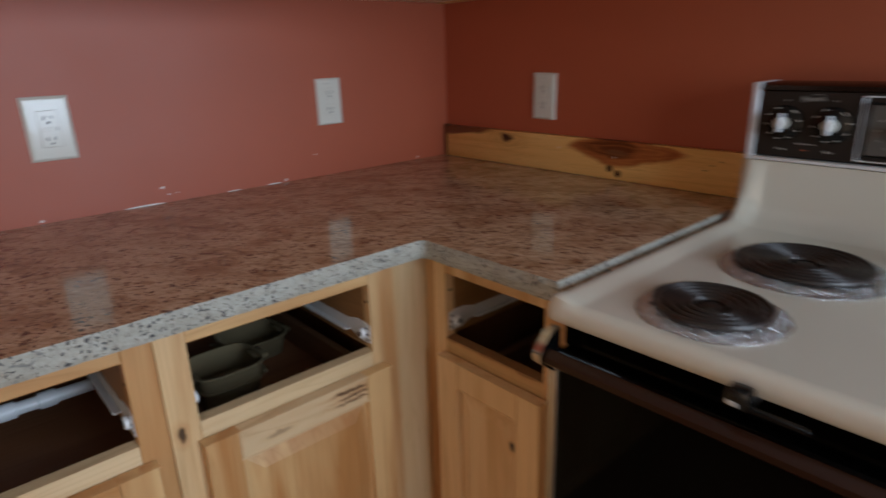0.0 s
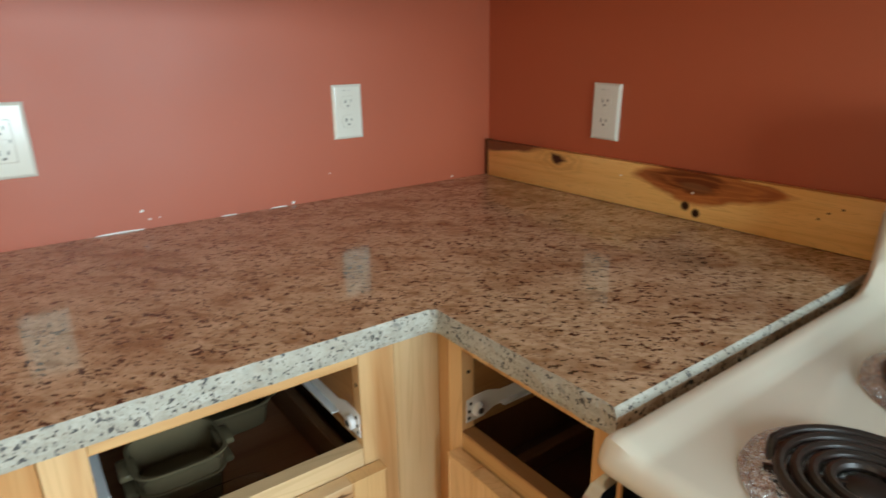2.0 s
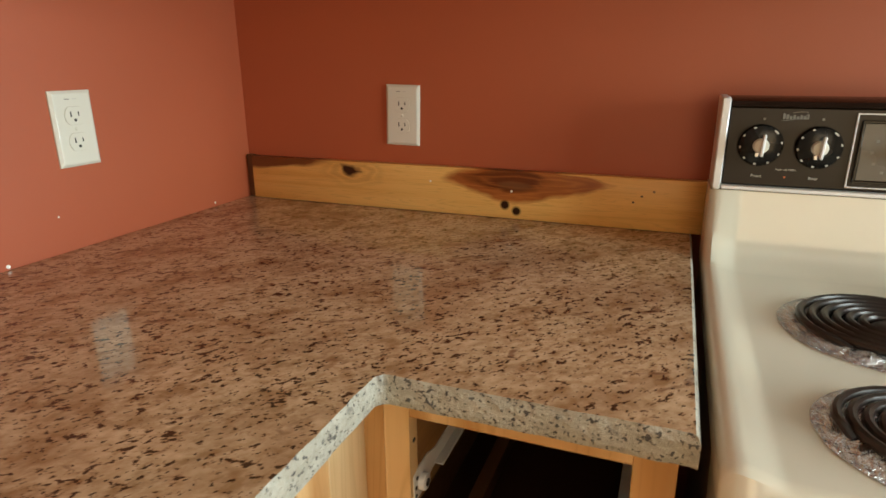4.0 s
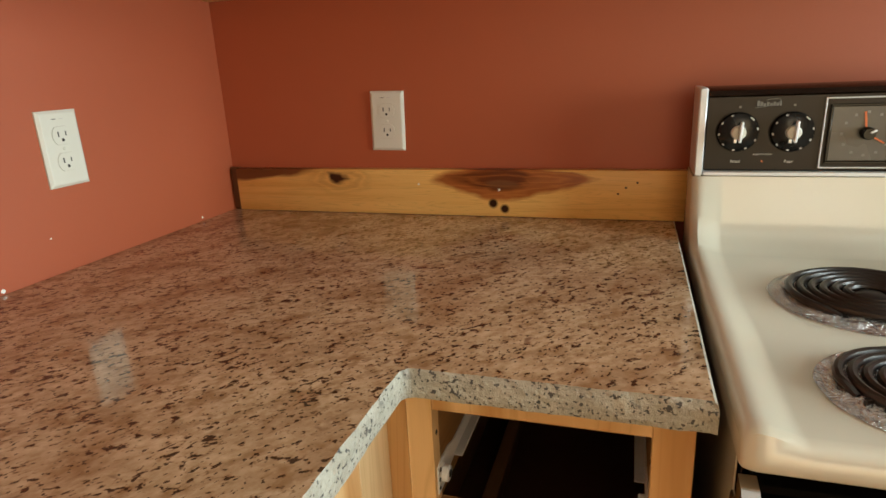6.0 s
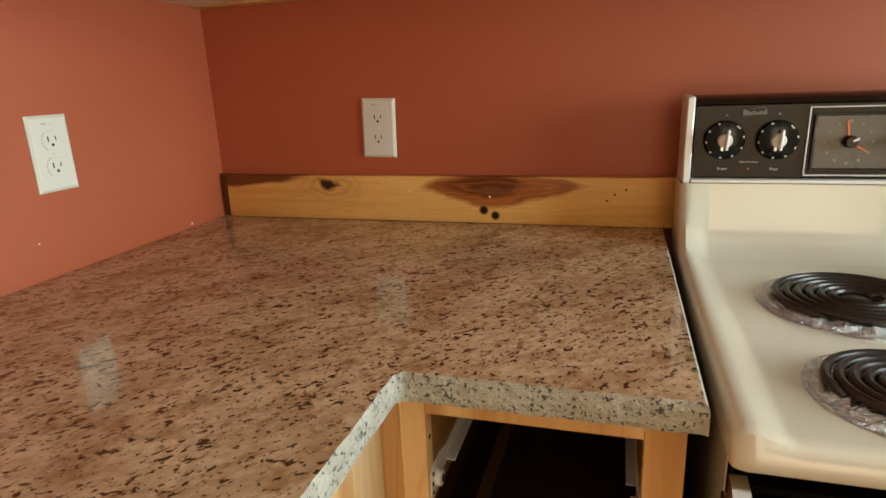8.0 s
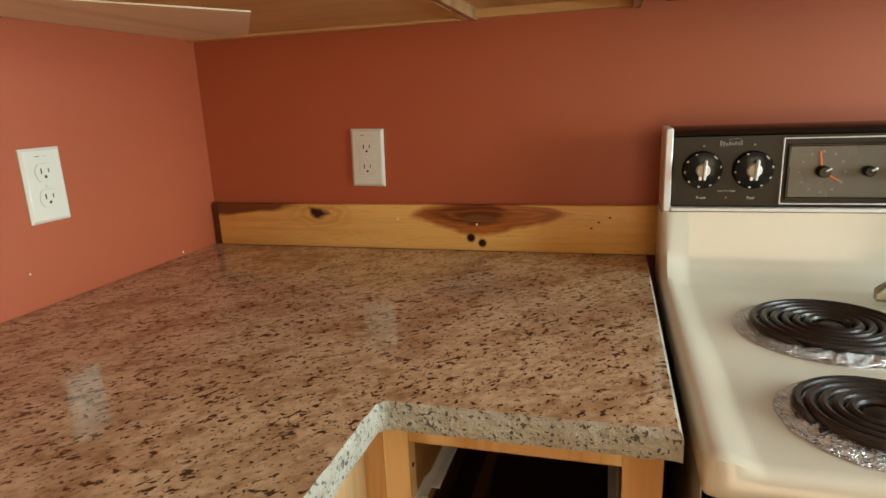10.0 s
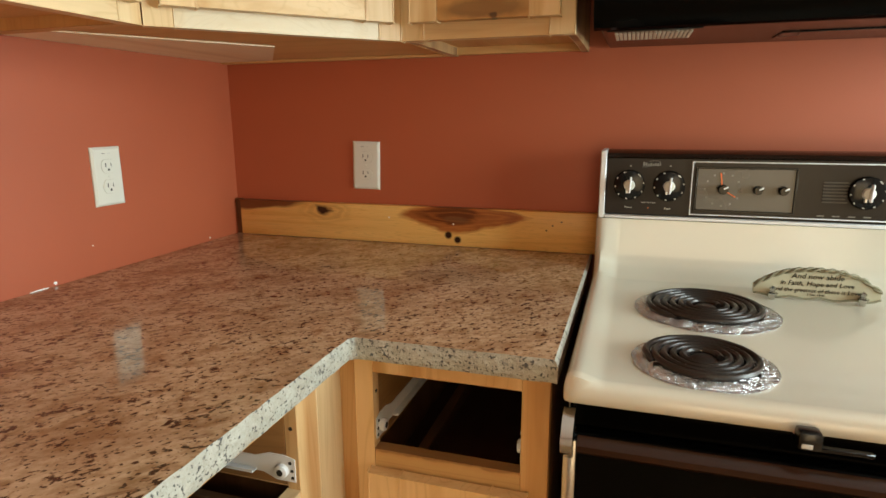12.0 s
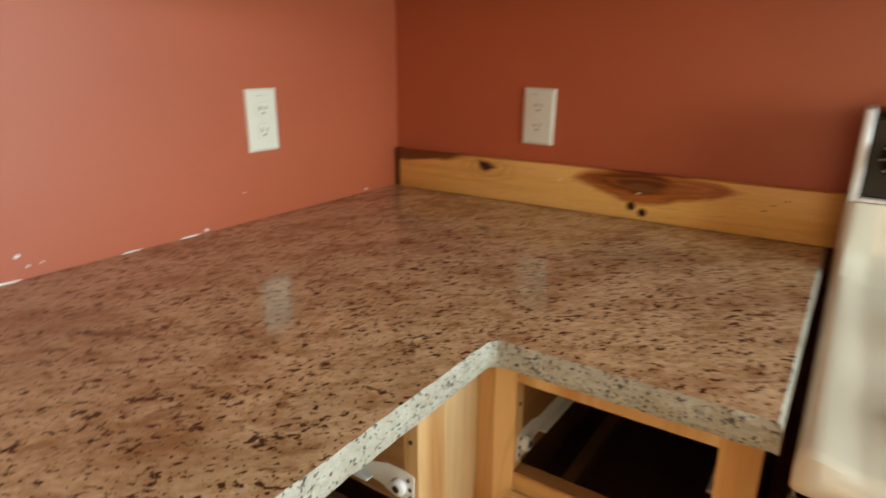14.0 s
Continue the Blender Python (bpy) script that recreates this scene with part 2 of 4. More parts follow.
# undersides: colour lightened in place of light bounced up from the counter
UNDER = {a: wood("bounce_lit_underside_" + a, a, (0.66, 0.39, 0.155), (0.54, 0.28, 0.10), 0.3, 0.55) for a in "xyz"}
BLOCKING = {a: wood("drawer_blocking_" + a, a, (0.38, 0.20, 0.075), (0.26, 0.12, 0.045), 0.3, 0.55) for a in "xy"}
DARKWOOD = wood("dark_edge_wood", "z", (0.16, 0.06, 0.02), (0.08, 0.028, 0.01), 0.6)
BOARD = knotty_board()
STONE, STONE_EDGE = granite("polished_granite"), granite("sawn_granite_edge", True)
IVORY = plain("ivory_plastic", (0.69, 0.675, 0.59), 0.13, vary=0.02, bump=0.02)
SEAM = plain("ivory_seam", (0.52, 0.48, 0.40), 0.6)
SLOT = plain("dark_slot", (0.02, 0.018, 0.015), 0.6)
ALMOND = plain("almond_enamel", (0.605, 0.555, 0.45), 0.15, vary=0.025, grain=12, bump=0.02, coat=0.3)
BLACK = plain("black_enamel", (0.005, 0.0045, 0.004), 0.25, vary=0.1, bump=0.02)
BLACKGLASS = plain("black_oven_glass", (0.002, 0.0018, 0.0015), 0.08, vary=0.1, bump=0.0, spec=0.06)
CONSOLE = plain("brown_black_console", (0.019, 0.0135, 0.0105), 0.3, vary=0.08, bump=0.02, spec=0.25)
CONSOLETOP = plain("brown_console_cap", (0.016, 0.007, 0.004), 0.22, spec=0.45)
HANDLE = plain("dark_brown_handle", (0.028, 0.010, 0.005), 0.24, spec=0.22)
SATIN = plain("satin_aluminium", (0.72, 0.73, 0.74), 0.42, 0.35, vary=0.03, bump=0.03)
DIALFACE = plain("cream_dial_hub", (0.60, 0.57, 0.50), 0.35, vary=0.03)
DISPLAY = plain("grey_display_glass", (0.085, 0.076, 0.066), 0.25, vary=0.04, bump=0.0)
CHROME = plain("brushed_chrome", (0.78, 0.78, 0.77), 0.36, 1.0, vary=0.03, bump=0.03)
# chrome darkened in its colour to dim the warm lamp's reflection
TRIM = plain("dimmed_chrome_trim", (0.50, 0.48, 0.46), 0.20, 1.0, vary=0.12, bump=0.05)
STEEL = plain("steel_front", (0.60, 0.60, 0.59), 0.32, 1.0, vary=0.03)
COIL = plain("burner_coil_metal", (0.026, 0.018, 0.014), 0.36, 0.2, vary=0.15, grain=120, bump=0.15)
KNOB = plain("black_knob_plastic", (0.008, 0.0075, 0.007), 0.16, vary=0.05, bump=0.0, spec=0.28)
PRINT = plain("pale_print", (0.55, 0.53, 0.48), 0.5, bump=0.0)
DIMPRINT = plain("dim_print", (0.20, 0.19, 0.17), 0.5, bump=0.0)
ORANGE = plain("orange_pointer", (0.75, 0.17, 0.05), 0.5, bump=0.0)
WHITEMETAL = plain("white_enamelled_steel", (0.78, 0.79, 0.80), 0.32, vary=0.03)
PLASTER = plain("bare_plaster", (0.82, 0.80, 0.76), 0.8)

SIGNSTONE = plain("cast_sage_stone", (0.45, 0.415, 0.29), 0.7, vary=0.12, grain=90, bump=0.3)
SIGNRIM = plain("cast_twig_rim", (0.24, 0.22, 0.14), 0.7, vary=0.2, grain=120, bump=0.4)
INK = plain("dark_lettering", (0.03, 0.028, 0.02), 0.7, bump=0.0)
PEWTER = plain("pewter", (0.55, 0.54, 0.50), 0.25, 1.0)
FOIL = foil()
SMOKY = glass("smoky_brown_glass", (0.20, 0.155, 0.088), 0.07, 0.35)
CLEAR = glass("clear_glass", (0.95, 0.97, 0.96))
PANE = glass("window_pane", (1, 1, 1), 0.0)
LENS = plain("frosted_lamp_lens", (0.52, 0.48, 0.37), 0.4)
HOODBASE = plain("brown_black_hood_base", (0.010, 0.0045, 0.003), 0.24, spec=0.22)
FAINT = plain("faint_print", (0.065, 0.056, 0.045), 0.5, bump=0.0)


# ---- mesh helpers ----
def box(bm, x0, x1, y0, y1, z0, z1, bevel=0.0, seg=1):
    made = bmesh.ops.create_cube(bm, size=1.0)["verts"]
    for v in made:
        v.co = (x0 + (v.co.x + 0.5) * (x1 - x0), y0 + (v.co.y + 0.5) * (y1 - y0), z0 + (v.co.z + 0.5) * (z1 - z0))
    if bevel:
        edges = list({e for v in made for e in v.link_edges})
        bmesh.ops.bevel(bm, geom=edges, offset=bevel, segments=seg, affect="EDGES", profile=0.5)
    return bm


def prism(bm, outline, z0, z1):
    """Extrudes an outline of (x, y) from z0 to z1."""
    low = [bm.verts.new((x, y, z0)) for x, y in outline]
    high = [bm.verts.new((x, y, z1)) for x, y in outline]
    bm.faces.new(low[::-1])
    bm.faces.new(high)
    for i in range(len(low)):
        j = (i + 1) % len(low)
        bm.faces.new((low[i], low[j], high[j], high[i]))
    return bm


def extrude(bm, outline, axis, a, b):
    """Extrudes an outline in the two axes that are left, in the order y z, x z or x y, from a to b along the axis."""
    def at(p, q, c):
        return {"x": (c, p, q), "y": (p, c, q), "z": (p, q, c)}[axis]
    low = [bm.verts.new(at(p, q, a)) for p, q in outline]
    high = [bm.verts.new(at(p, q, b)) for p, q in outline]
    bm.faces.new(low[::-1])
    bm.faces.new(high)
    for i in range(len(low)):
        j = (i + 1) % len(low)
        bm.faces.new((low[i], low[j], high[j], high[i]))
    bmesh.ops.recalc_face_normals(bm, faces=bm.faces)
    return bm


def tube(bm, path, r, seg=8, closed=False):
    """A round bar along a path of points."""
    rings, n = [], len(path)
    for i, p in enumerate(path):
        p = Vector(p)
        a = Vector(path[(i - 1) % n] if closed or i else path[0])
        b = Vector(path[(i + 1) % n] if closed or i < n - 1 else path[-1])
        d = (b - a).normalized()
        side = d.cross(Vector((0, 0, 1)))
        side = side.normalized() if side.length > 1e-4 else Vector((1, 0, 0))
        up = side.cross(d)
        rings.append([bm.verts.new(p + r * (math.cos(t) * side + math.sin(t) * up)) for t in np.linspace(0, 2 * math.pi, seg, endpoint=False)])
    for i in range(n if closed else n - 1):
        u, v = rings[i], rings[(i + 1) % n]
        for k in range(seg):
            bm.faces.new((u[k], u[(k + 1) % seg], v[(k + 1) % seg], v[k]))
    if not closed:
        bm.faces.new(rings[0][::-1])
        bm.faces.new(rings[-1])
    bmesh.ops.recalc_face_normals(bm, faces=bm.faces)
    return bm


def lathe(bm, profile, centre, axis="z", seg=32):
    """Turns a profile of (radius, height) about an axis through the centre."""
    cx, cy, cz = centre
    rings = []
    for r, h in profile:
        ring = []
        for t in np.linspace(0, 2 * math.pi, seg, endpoint=False):
            u, v = r * math.cos(t), r * math.sin(t)
            ring.append(bm.verts.new({"z": (cx + u, cy + v, cz + h), "y": (cx + u, cy - h, cz + v), "x": (cx + h, cy + u, cz + v)}[axis]))
        rings.append(ring)
    for a, b in zip(rings, rings[1:]):
        for k in range(seg):
            bm.faces.new((a[k], a[(k + 1) % seg], b[(k + 1) % seg], b[k]))
    if profile[0][0] > 1e-5:
        bm.faces.new(rings[0][::-1])
    if profile[-1][0] > 1e-5:
        bm.faces.new(rings[-1])
    bmesh.ops.remove_doubles(bm, verts=bm.verts, dist=1e-6)
    bmesh.ops.recalc_face_normals(bm, faces=bm.faces)
    return bm


def made(name, bm, material, smooth=False, angle=None):
    mesh = bpy.data.meshes.new(name)
    if smooth:
        for f in bm.faces:
            f.smooth = True
        for e in bm.edges:
            if len(e.link_faces) == 2 and e.calc_face_angle(0) > radians(angle or 40):
                e.smooth = False
    bm.to_mesh(mesh)
    bm.free()
    for m in material if isinstance(material, (list, tuple)) else [material]:
        mesh.materials.append(m)
    return new(name, mesh)


def part(name, bm, material, parent, label="", smooth=True):
    ob = made(name, bm, material, smooth)
    ob.parent = parent
    if parent.type == "EMPTY":
        ob.matrix_parent_inverse = Matrix.Translation(parent.location).inverted()
    return tagged(ob, label) if label else ob


def thing(name, base, label, category, group=""):
    ob = new(name)
    ob.location = base
    ob.empty_display_size = 0.05
    return tagged(ob, label, category, group)


def structure(name, bm, material, label=""):
    return tagged(made(name, bm, material), label, kind="structure")


B = bmesh.new


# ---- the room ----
# one shelf wood in two tones: lit red-brown for y, shade painted in for x
SHELF = {a: wood("shade_toned_shelf_" + a, a, (0.32, 0.135, 0.06) if a == "y" else (0.07, 0.028, 0.012), (0.22, 0.08, 0.035) if a == "y" else (0.08, 0.03, 0.014), 0.3, 0.5) for a in "xy"}
H = 0.915                                # top of the counter
structure("floor", box(B(), -0.12, RIGHT + 0.12, BEHIND - 0.12, 0.12, -0.1, 0.0), FLOOR, "brown wooden floor out of view, lightened to bounce light")
structure("ceiling", box(B(), -0.12, RIGHT + 0.12, BEHIND - 0.12, 0.12, TOP, TOP + 0.1), CEILING, "plain white ceiling")
structure("wall_back", box(B(), -0.12, RIGHT + 0.12, 0.0, 0.12, 0.0, TOP), RED, "brick red painted wall behind the stove")
structure("wall_left", box(B(), -0.12, 0.0, BEHIND, 0.0, 0.0, TOP), RED, "brick red semi-gloss painted wall")
bm = B()
for y0, y1, z0, z1 in ((BEHIND, WIN[0], 0, TOP), (WIN[1], 0, 0, TOP), (WIN[0], WIN[1], 0, WIN[2]), (WIN[0], WIN[1], WIN[3], TOP)):
    box(bm, RIGHT, RIGHT + 0.12, y0, y1, z0, z1)
structure("wall_right", bm, CREAM, "cream painted wall with a window")
bm = B()
for x0, x1, z0, z1 in ((0, FILL_OPENING[0], 0, TOP), (FILL_OPENING[1], RIGHT, 0, TOP), (FILL_OPENING[0], FILL_OPENING[1], FILL_OPENING[3], TOP), (FILL_OPENING[0], FILL_OPENING[1], 0, FILL_OPENING[2])):
    box(bm, x0, x1, BEHIND - 0.12, BEHIND, z0, z1)
structure("wall_front", bm, CREAM, "cream painted wall out of view with an opening added for the fill lamp")


def window(name, axis, wall, a0, a1, z0, z1, label):
    """A framed window in a wall that is square to the axis."""
    def slab(bm, p0, p1, q0, q1, d0, d1):
        return box(bm, d0, d1, p0, p1, q0, q1, 0.003) if axis == "x" else box(bm, p0, p1, d0, d1, q0, q1, 0.003)
    win = tagged(new(name), label, kind="structure")
    sign = 1 if axis == "x" else -1
    d0, d1 = sorted((wall + sign * 0.05, wall + sign * 0.09))
    frame_ = B()
    for p0, p1, q0, q1 in ((a0, a1, z0, z0 + 0.05), (a0, a1, z1 - 0.05, z1), (a0, a0 + 0.05, z0 + 0.05, z1 - 0.05),
                           (a1 - 0.05, a1, z0 + 0.05, z1 - 0.05), ((a0 + a1) / 2 - 0.02, (a0 + a1) / 2 + 0.02, z0 + 0.05, z1 - 0.05)):
        slab(frame_, p0, p1, q0, q1, d0, d1)
    part("window_frame", frame_, WHITEMETAL, win)
    mid = (d0 + d1) / 2
    for p0, p1 in ((a0 + 0.05, (a0 + a1) / 2 - 0.02), ((a0 + a1) / 2 + 0.02, a1 - 0.05)):
        pane = part("pane", slab(B(), p0 + 0.001, p1 - 0.001, z0 + 0.051, z1 - 0.051, mid - 0.003, mid + 0.003), PANE, win)
        pane.visible_shadow = False


window("window_1", "x", RIGHT, *WIN, "white framed kitchen window")
window("fill_lamp_opening", "y", BEHIND, FILL_OPENING[0], FILL_OPENING[1], FILL_OPENING[2], FILL_OPENING[3], "tall white framed glazed opening added around the unseen fill lamp")
structure("ground", box(B(), -60, 60, -60, 60, -0.6, -0.5), plain("lawn", (0.07, 0.10, 0.04), 0.9), "grass outside the window")

# chips in the paint above the counter
for y, z, r in ((-0.83, 0.949, 0.003), (-0.819, 0.932, 0.0018), (-0.801, 0.933, 0.0014), (-1.059, 0.920, 0.003), (-0.452, 0.971, 0.0016), (-0.12, 0.922, 0.0022), (-0.54, 0.920, 0.003)):
    bm = lathe(B(), [(r, -0.001), (r * 1.0, 0.0006), (r * 0.4, 0.0012)], (0, 0, 0), "x", 9)
    for v in bm.verts:
        v.co = Vector((v.co.x, y + v.co.y * random.uniform(0.7, 1.3), z + v.co.z * random.uniform(0.7, 1.3)))
    tagged(made("paint_chip", bm, PLASTER), "bare white chip in the red wall paint", "paint chip", "chips in the wall paint")
for y0, y1, h in ((-0.91, -0.832, 0.0018), (-1.24, -1.20, 0.0014), (-0.59, -0.555, 0.0012), (-0.69, -0.66, 0.0008)):
    bm = B()
    pts = np.linspace(y0, y1, 14)
    top = [H + 0.0012 + h * math.sin(math.pi * (i + 0.3) / 13.6) * random.uniform(0.5, 1.0) for i in range(14)]
    for i in range(13):
        vs = [bm.verts.new(p) for p in ((0.001, pts[i], H - 0.002), (0.001, pts[i + 1], H - 0.002), (0.001, pts[i + 1], top[i + 1]), (0.001, pts[i], top[i]))]
        bm.faces.new(vs)
    bmesh.ops.remove_doubles(bm, verts=bm.verts, dist=1e-5)
    bmesh.ops.solidify(bm, geom=bm.faces[:], thickness=-0.001)
    tagged(made("paint_chip", bm, PLASTER), "ragged bare plaster line along the counter", "paint chip", "chips in the wall paint")


# ---- granite counter ----
def stone_slab(line, rough, parent):
    """A slab of the counter from its outline; the points whose numbers are in rough lie on the hand-chipped sawn edge."""
    cx, thick = 0.624, 0.031
    n, bm = len(line), B()
    levels = [(0.0, 0.0), (0.0018, 0.0011), (0.009, 0), (0.017, 0), (0.025, 0), (thick, 0.001)]
    rows = []
    for depth, back in levels:
        row = []
        for i, (x, y) in enumerate(line):
            p = Vector((x, y, H - depth))
            if i in rough:
                q = 0.0016 * noise.noise(p * 70) + 0.0011 * noise.noise(p * 190)
                w = q - (0.0014 if depth == 0 else 0) - back
                p += Vector((0, -w, 0)) if x > cx + 0.001 else Vector((w, 0, 0))
            elif x > 0.9:
                p.x -= 0.0045 if depth == 0 else (0.0024 if depth < 0.002 else 0.0)
            row.append(bm.verts.new(p))
        rows.append(row)
    for k, (a, b) in enumerate(zip(rows, rows[1:])):
        for i in range(n):
            j = (i + 1) % n
            polished = k > 1 and min(line[i][0], line[j][0]) > 0.9
            bm.faces.new((a[i], b[i], b[j], a[j])).material_index = 0 if polished else 1
    top = bm.faces.new(rows[0])
    low = bm.faces.new(rows[-1][::-1])
    low.material_index = 1
    bmesh.ops.triangulate(bm, faces=[top, low])
    bmesh.ops.recalc_face_normals(bm, faces=bm.faces)
    return part("slab", bm, [STONE, STONE_EDGE], parent, smooth=False)


def countertop():
    """Two granite slabs that meet without a visible seam from the inner corner to the wall."""
    th = thing("countertop", (0.3, -0.3, H - 0.031), "speckled tan granite L-shaped counter with rough sawn edge", "countertop")
    cx, cy, r, end, far = 0.624, -0.622, 0.010, 0.904, -2.3
    arc = [(cx + r - r * math.cos(radians(a)), cy - r + r * math.sin(radians(a))) for a in np.linspace(0, 90, 7)]
    left = [(0.17, -0.0015), (0.0015, -0.0015), (0.0015, far), (cx, far)]
    left += [(cx, y) for y in np.arange(far + 0.012, cy - r - 0.004, 0.012)] + arc[:4]
    stone_slab(left, set(range(4, len(left) - 1)), th)
    back = arc[3:] + [(x, cy) for x in np.arange(cx + r + 0.012, end - 0.004, 0.012)] + [(end, cy), (end, -0.0015), (0.17, -0.0015)]
    stone_slab(back, set(range(1, len(back) - 3)), th)


countertop()

# wooden backsplash board with its dark end strip
bm = box(B(), 0.021, 0.917, -0.020, -0.0015, H + 0.0008, 1.0045, 0.0018, 2)
tagged(made("backsplash_board", bm, BOARD, True), "varnished knotty hickory backsplash board on the counter", "backsplash")
bm = box(B(), 0.002, 0.0205, -0.0125, -0.0015, H + 0.0008, 1.006, 0.0012)
tagged(made("filler_strip", bm, DARKWOOD), "narrow dark wood strip beside the backsplash board", "wood strip")


# ---- outlets ----
def outlet(centre, face, gfci=False, tilt=0.0, label=""):
    """A wall plate in the x z plane that faces -y, then turned."""
    w, h = (0.039, 0.0595) if gfci else (0.0345, 0.0565)
    th = thing("wall_outlet", (0, 0, 0), label, "outlet", "wall outlets")
    bm = B()
    ring = []
    for k, (iw, d) in enumerate(((0.0, 0.0), (0.0, -0.0025), (0.004, -0.0058), (0.006, -0.0062))):
        ring.append([bm.verts.new((sx * (w - iw), d, sz * (h - iw))) for sx, sz in ((-1, -1), (1, -1), (1, 1), (-1, 1))])
    for a, b in zip(ring, ring[1:]):
        for i in range(4):
            bm.faces.new((a[i], a[(i + 1) % 4], b[(i + 1) % 4], b[i]))
    bm.faces.new(ring[-1])
    bm.faces.new(ring[0][::-1])
    bmesh.ops.recalc_face_normals(bm, faces=bm.faces)
    part("cover_plate", bm, IVORY, th, smooth=False)
    sockets = []
    if gfci:
        part("socket_seam", box(B(), -0.0176, 0.0176, -0.0064, -0.004, -0.0346, 0.0346), SEAM, th)
        face_ = part("socket_face", box(B(), -0.0167, 0.0167, -0.0076, -0.004, -0.0337, 0.0337, 0.0007), IVORY, th)
        part("reset_button", box(B(), -0.010, -0.001, -0.0086, -0.007, -0.004, 0.0035, 0.0005), IVORY, th)
        part("test_button", box(B(), 0.001, 0.009, -0.0086, -0.007, -0.004, 0.0035, 0.0005), IVORY, th)
        part("indicator", box(B(), 0.0115, 0.0128, -0.0080, -0.007, -0.003, 0.003), SLOT, th)
        sockets = [(0.0205, face_), (-0.0185, face_)]
    else:
        for cz in (0.0195, -0.0195):
            pts = []
            for a in np.linspace(0, 2 * math.pi, 28, endpoint=False):
                pts.append((0.0162 * math.cos(a), cz + max(-0.0132, min(0.0132, 0.0162 * math.sin(a)))))
            rim = [(x * 1.035, cz + (z - cz) * 1.04) for x, z in pts]
            part("socket_seam", extrude(B(), rim, "y", -0.0064, -0.004), SEAM, th)
            sockets.append((cz + 0.002, part("socket_face", extrude(B(), pts, "y", -0.0074, -0.004), IVORY, th)))
        part("screw", lathe(B(), [(0.0028, 0.004), (0.0028, 0.0066), (0.0018, 0.0074)], (0, 0, 0), "y", 12), IVORY, th)
        part("print", box(B(), -0.012, -0.004, -0.0063, -0.006, 0.0435, 0.0448), DIMPRINT, th)
        part("print", box(B(), 0.001, 0.008, -0.0063, -0.006, 0.0435, 0.0448), PRINT, th)
    for cz, host in sockets:
        d = -0.0079 if gfci else -0.0077
        part("slot", box(B(), -0.0073, -0.0053, d, -0.006, cz - 0.0035, cz + 0.0045), SLOT, host)
        part("slot", box(B(), 0.0055, 0.0072, d, -0.006, cz - 0.0025, cz + 0.0040), SLOT, host)
        part("slot", lathe(B(), [(0.0024, 0.006), (0.0024, -d)], (0, 0, cz - 0.0085), "y", 12), SLOT, host)
    th.matrix_world = Matrix.Translation(centre) @ pose(0, 0, 0, 0, 0, face) @ pose(0, 0, 0, 0, tilt, 0)
    return th


outlet((0.3705, -0.0003, 1.096), 0, tilt=1.2, label="ivory duplex wall outlet on the shaded red wall")
outlet((0.0003, -0.4005, 1.0985), 90, label="ivory duplex wall outlet beside the room corner")
outlet((0.0003, -1.0125, 1.0925), 90, gfci=True, label="wide ivory wall outlet with test buttons")


# ---- base cabinets ----
def panel_door(parent, at, a0, a1, z0, z1, wood_along, wood_up, name="door", stile=0.048):
    """A raised-panel door; at(a, d, z) maps along, out and up into the room."""
    def slab(bm, p0, p1, d0, d1, q0, q1, bevel):
        made_ = bmesh.ops.create_cube(bm, size=1.0)["verts"]
        for v in made_:
            v.co = Vector(at(p0 + (v.co.x + 0.5) * (p1 - p0), d0 + (v.co.y + 0.5) * (d1 - d0), q0 + (v.co.z + 0.5) * (q1 - q0)))
        bmesh.ops.bevel(bm, geom=list({e for v in made_ for e in v.link_edges}), offset=bevel, segments=2, affect="EDGES")
        bmesh.ops.recalc_face_normals(bm, faces=bm.faces)
        return bm
    door = part(name, slab(B(), a0 + 0.004, a1 - 0.004, 0.001, 0.012, z0 + 0.004, z1 - 0.004, 0.001), wood_up, parent)
    part("door_stile", slab(B(), a0, a0 + stile, 0.004, 0.021, z0 - 0.0005, z1 + 0.0005, 0.0016), wood_up, door)
    part("door_stile", slab(B(), a1 - stile, a1, 0.004, 0.021, z0 - 0.0005, z1 + 0.0005, 0.0016), wood_up, door)
    part("door_rail", slab(B(), a0 + stile + 0.0003, a1 - stile - 0.0003, 0.004, 0.0207, z1 - stile, z1, 0.0016), wood_along, door)
    part("door_rail", slab(B(), a0 + stile + 0.0003, a1 - stile - 0.0003, 0.004, 0.0207, z0, z0 + stile, 0.0016), wood_along, door)
    bm = B()
    loops = []
    for inset, d in ((0.003, 0.0125), (0.008, 0.0125), (0.030, 0.0195), (0.034, 0.0195)):
        p0, p1, q0, q1 = a0 + stile + inset, a1 - stile - inset, z0 + stile + inset, z1 - stile - inset
        loops.append([bm.verts.new(at(p, d, q)) for p, q in ((p0, q0), (p1, q0), (p1, q1), (p0, q1))])
    for u, v in zip(loops, loops[1:]):
        for i in range(4):
            bm.faces.new((u[i], u[(i + 1) % 4], v[(i + 1) % 4], v[i]))
    bm.faces.new(loops[-1])
    bmesh.ops.recalc_face_normals(bm, faces=bm.faces)
    part("raised_panel", bm, wood_up, door, smooth=False)
    return door


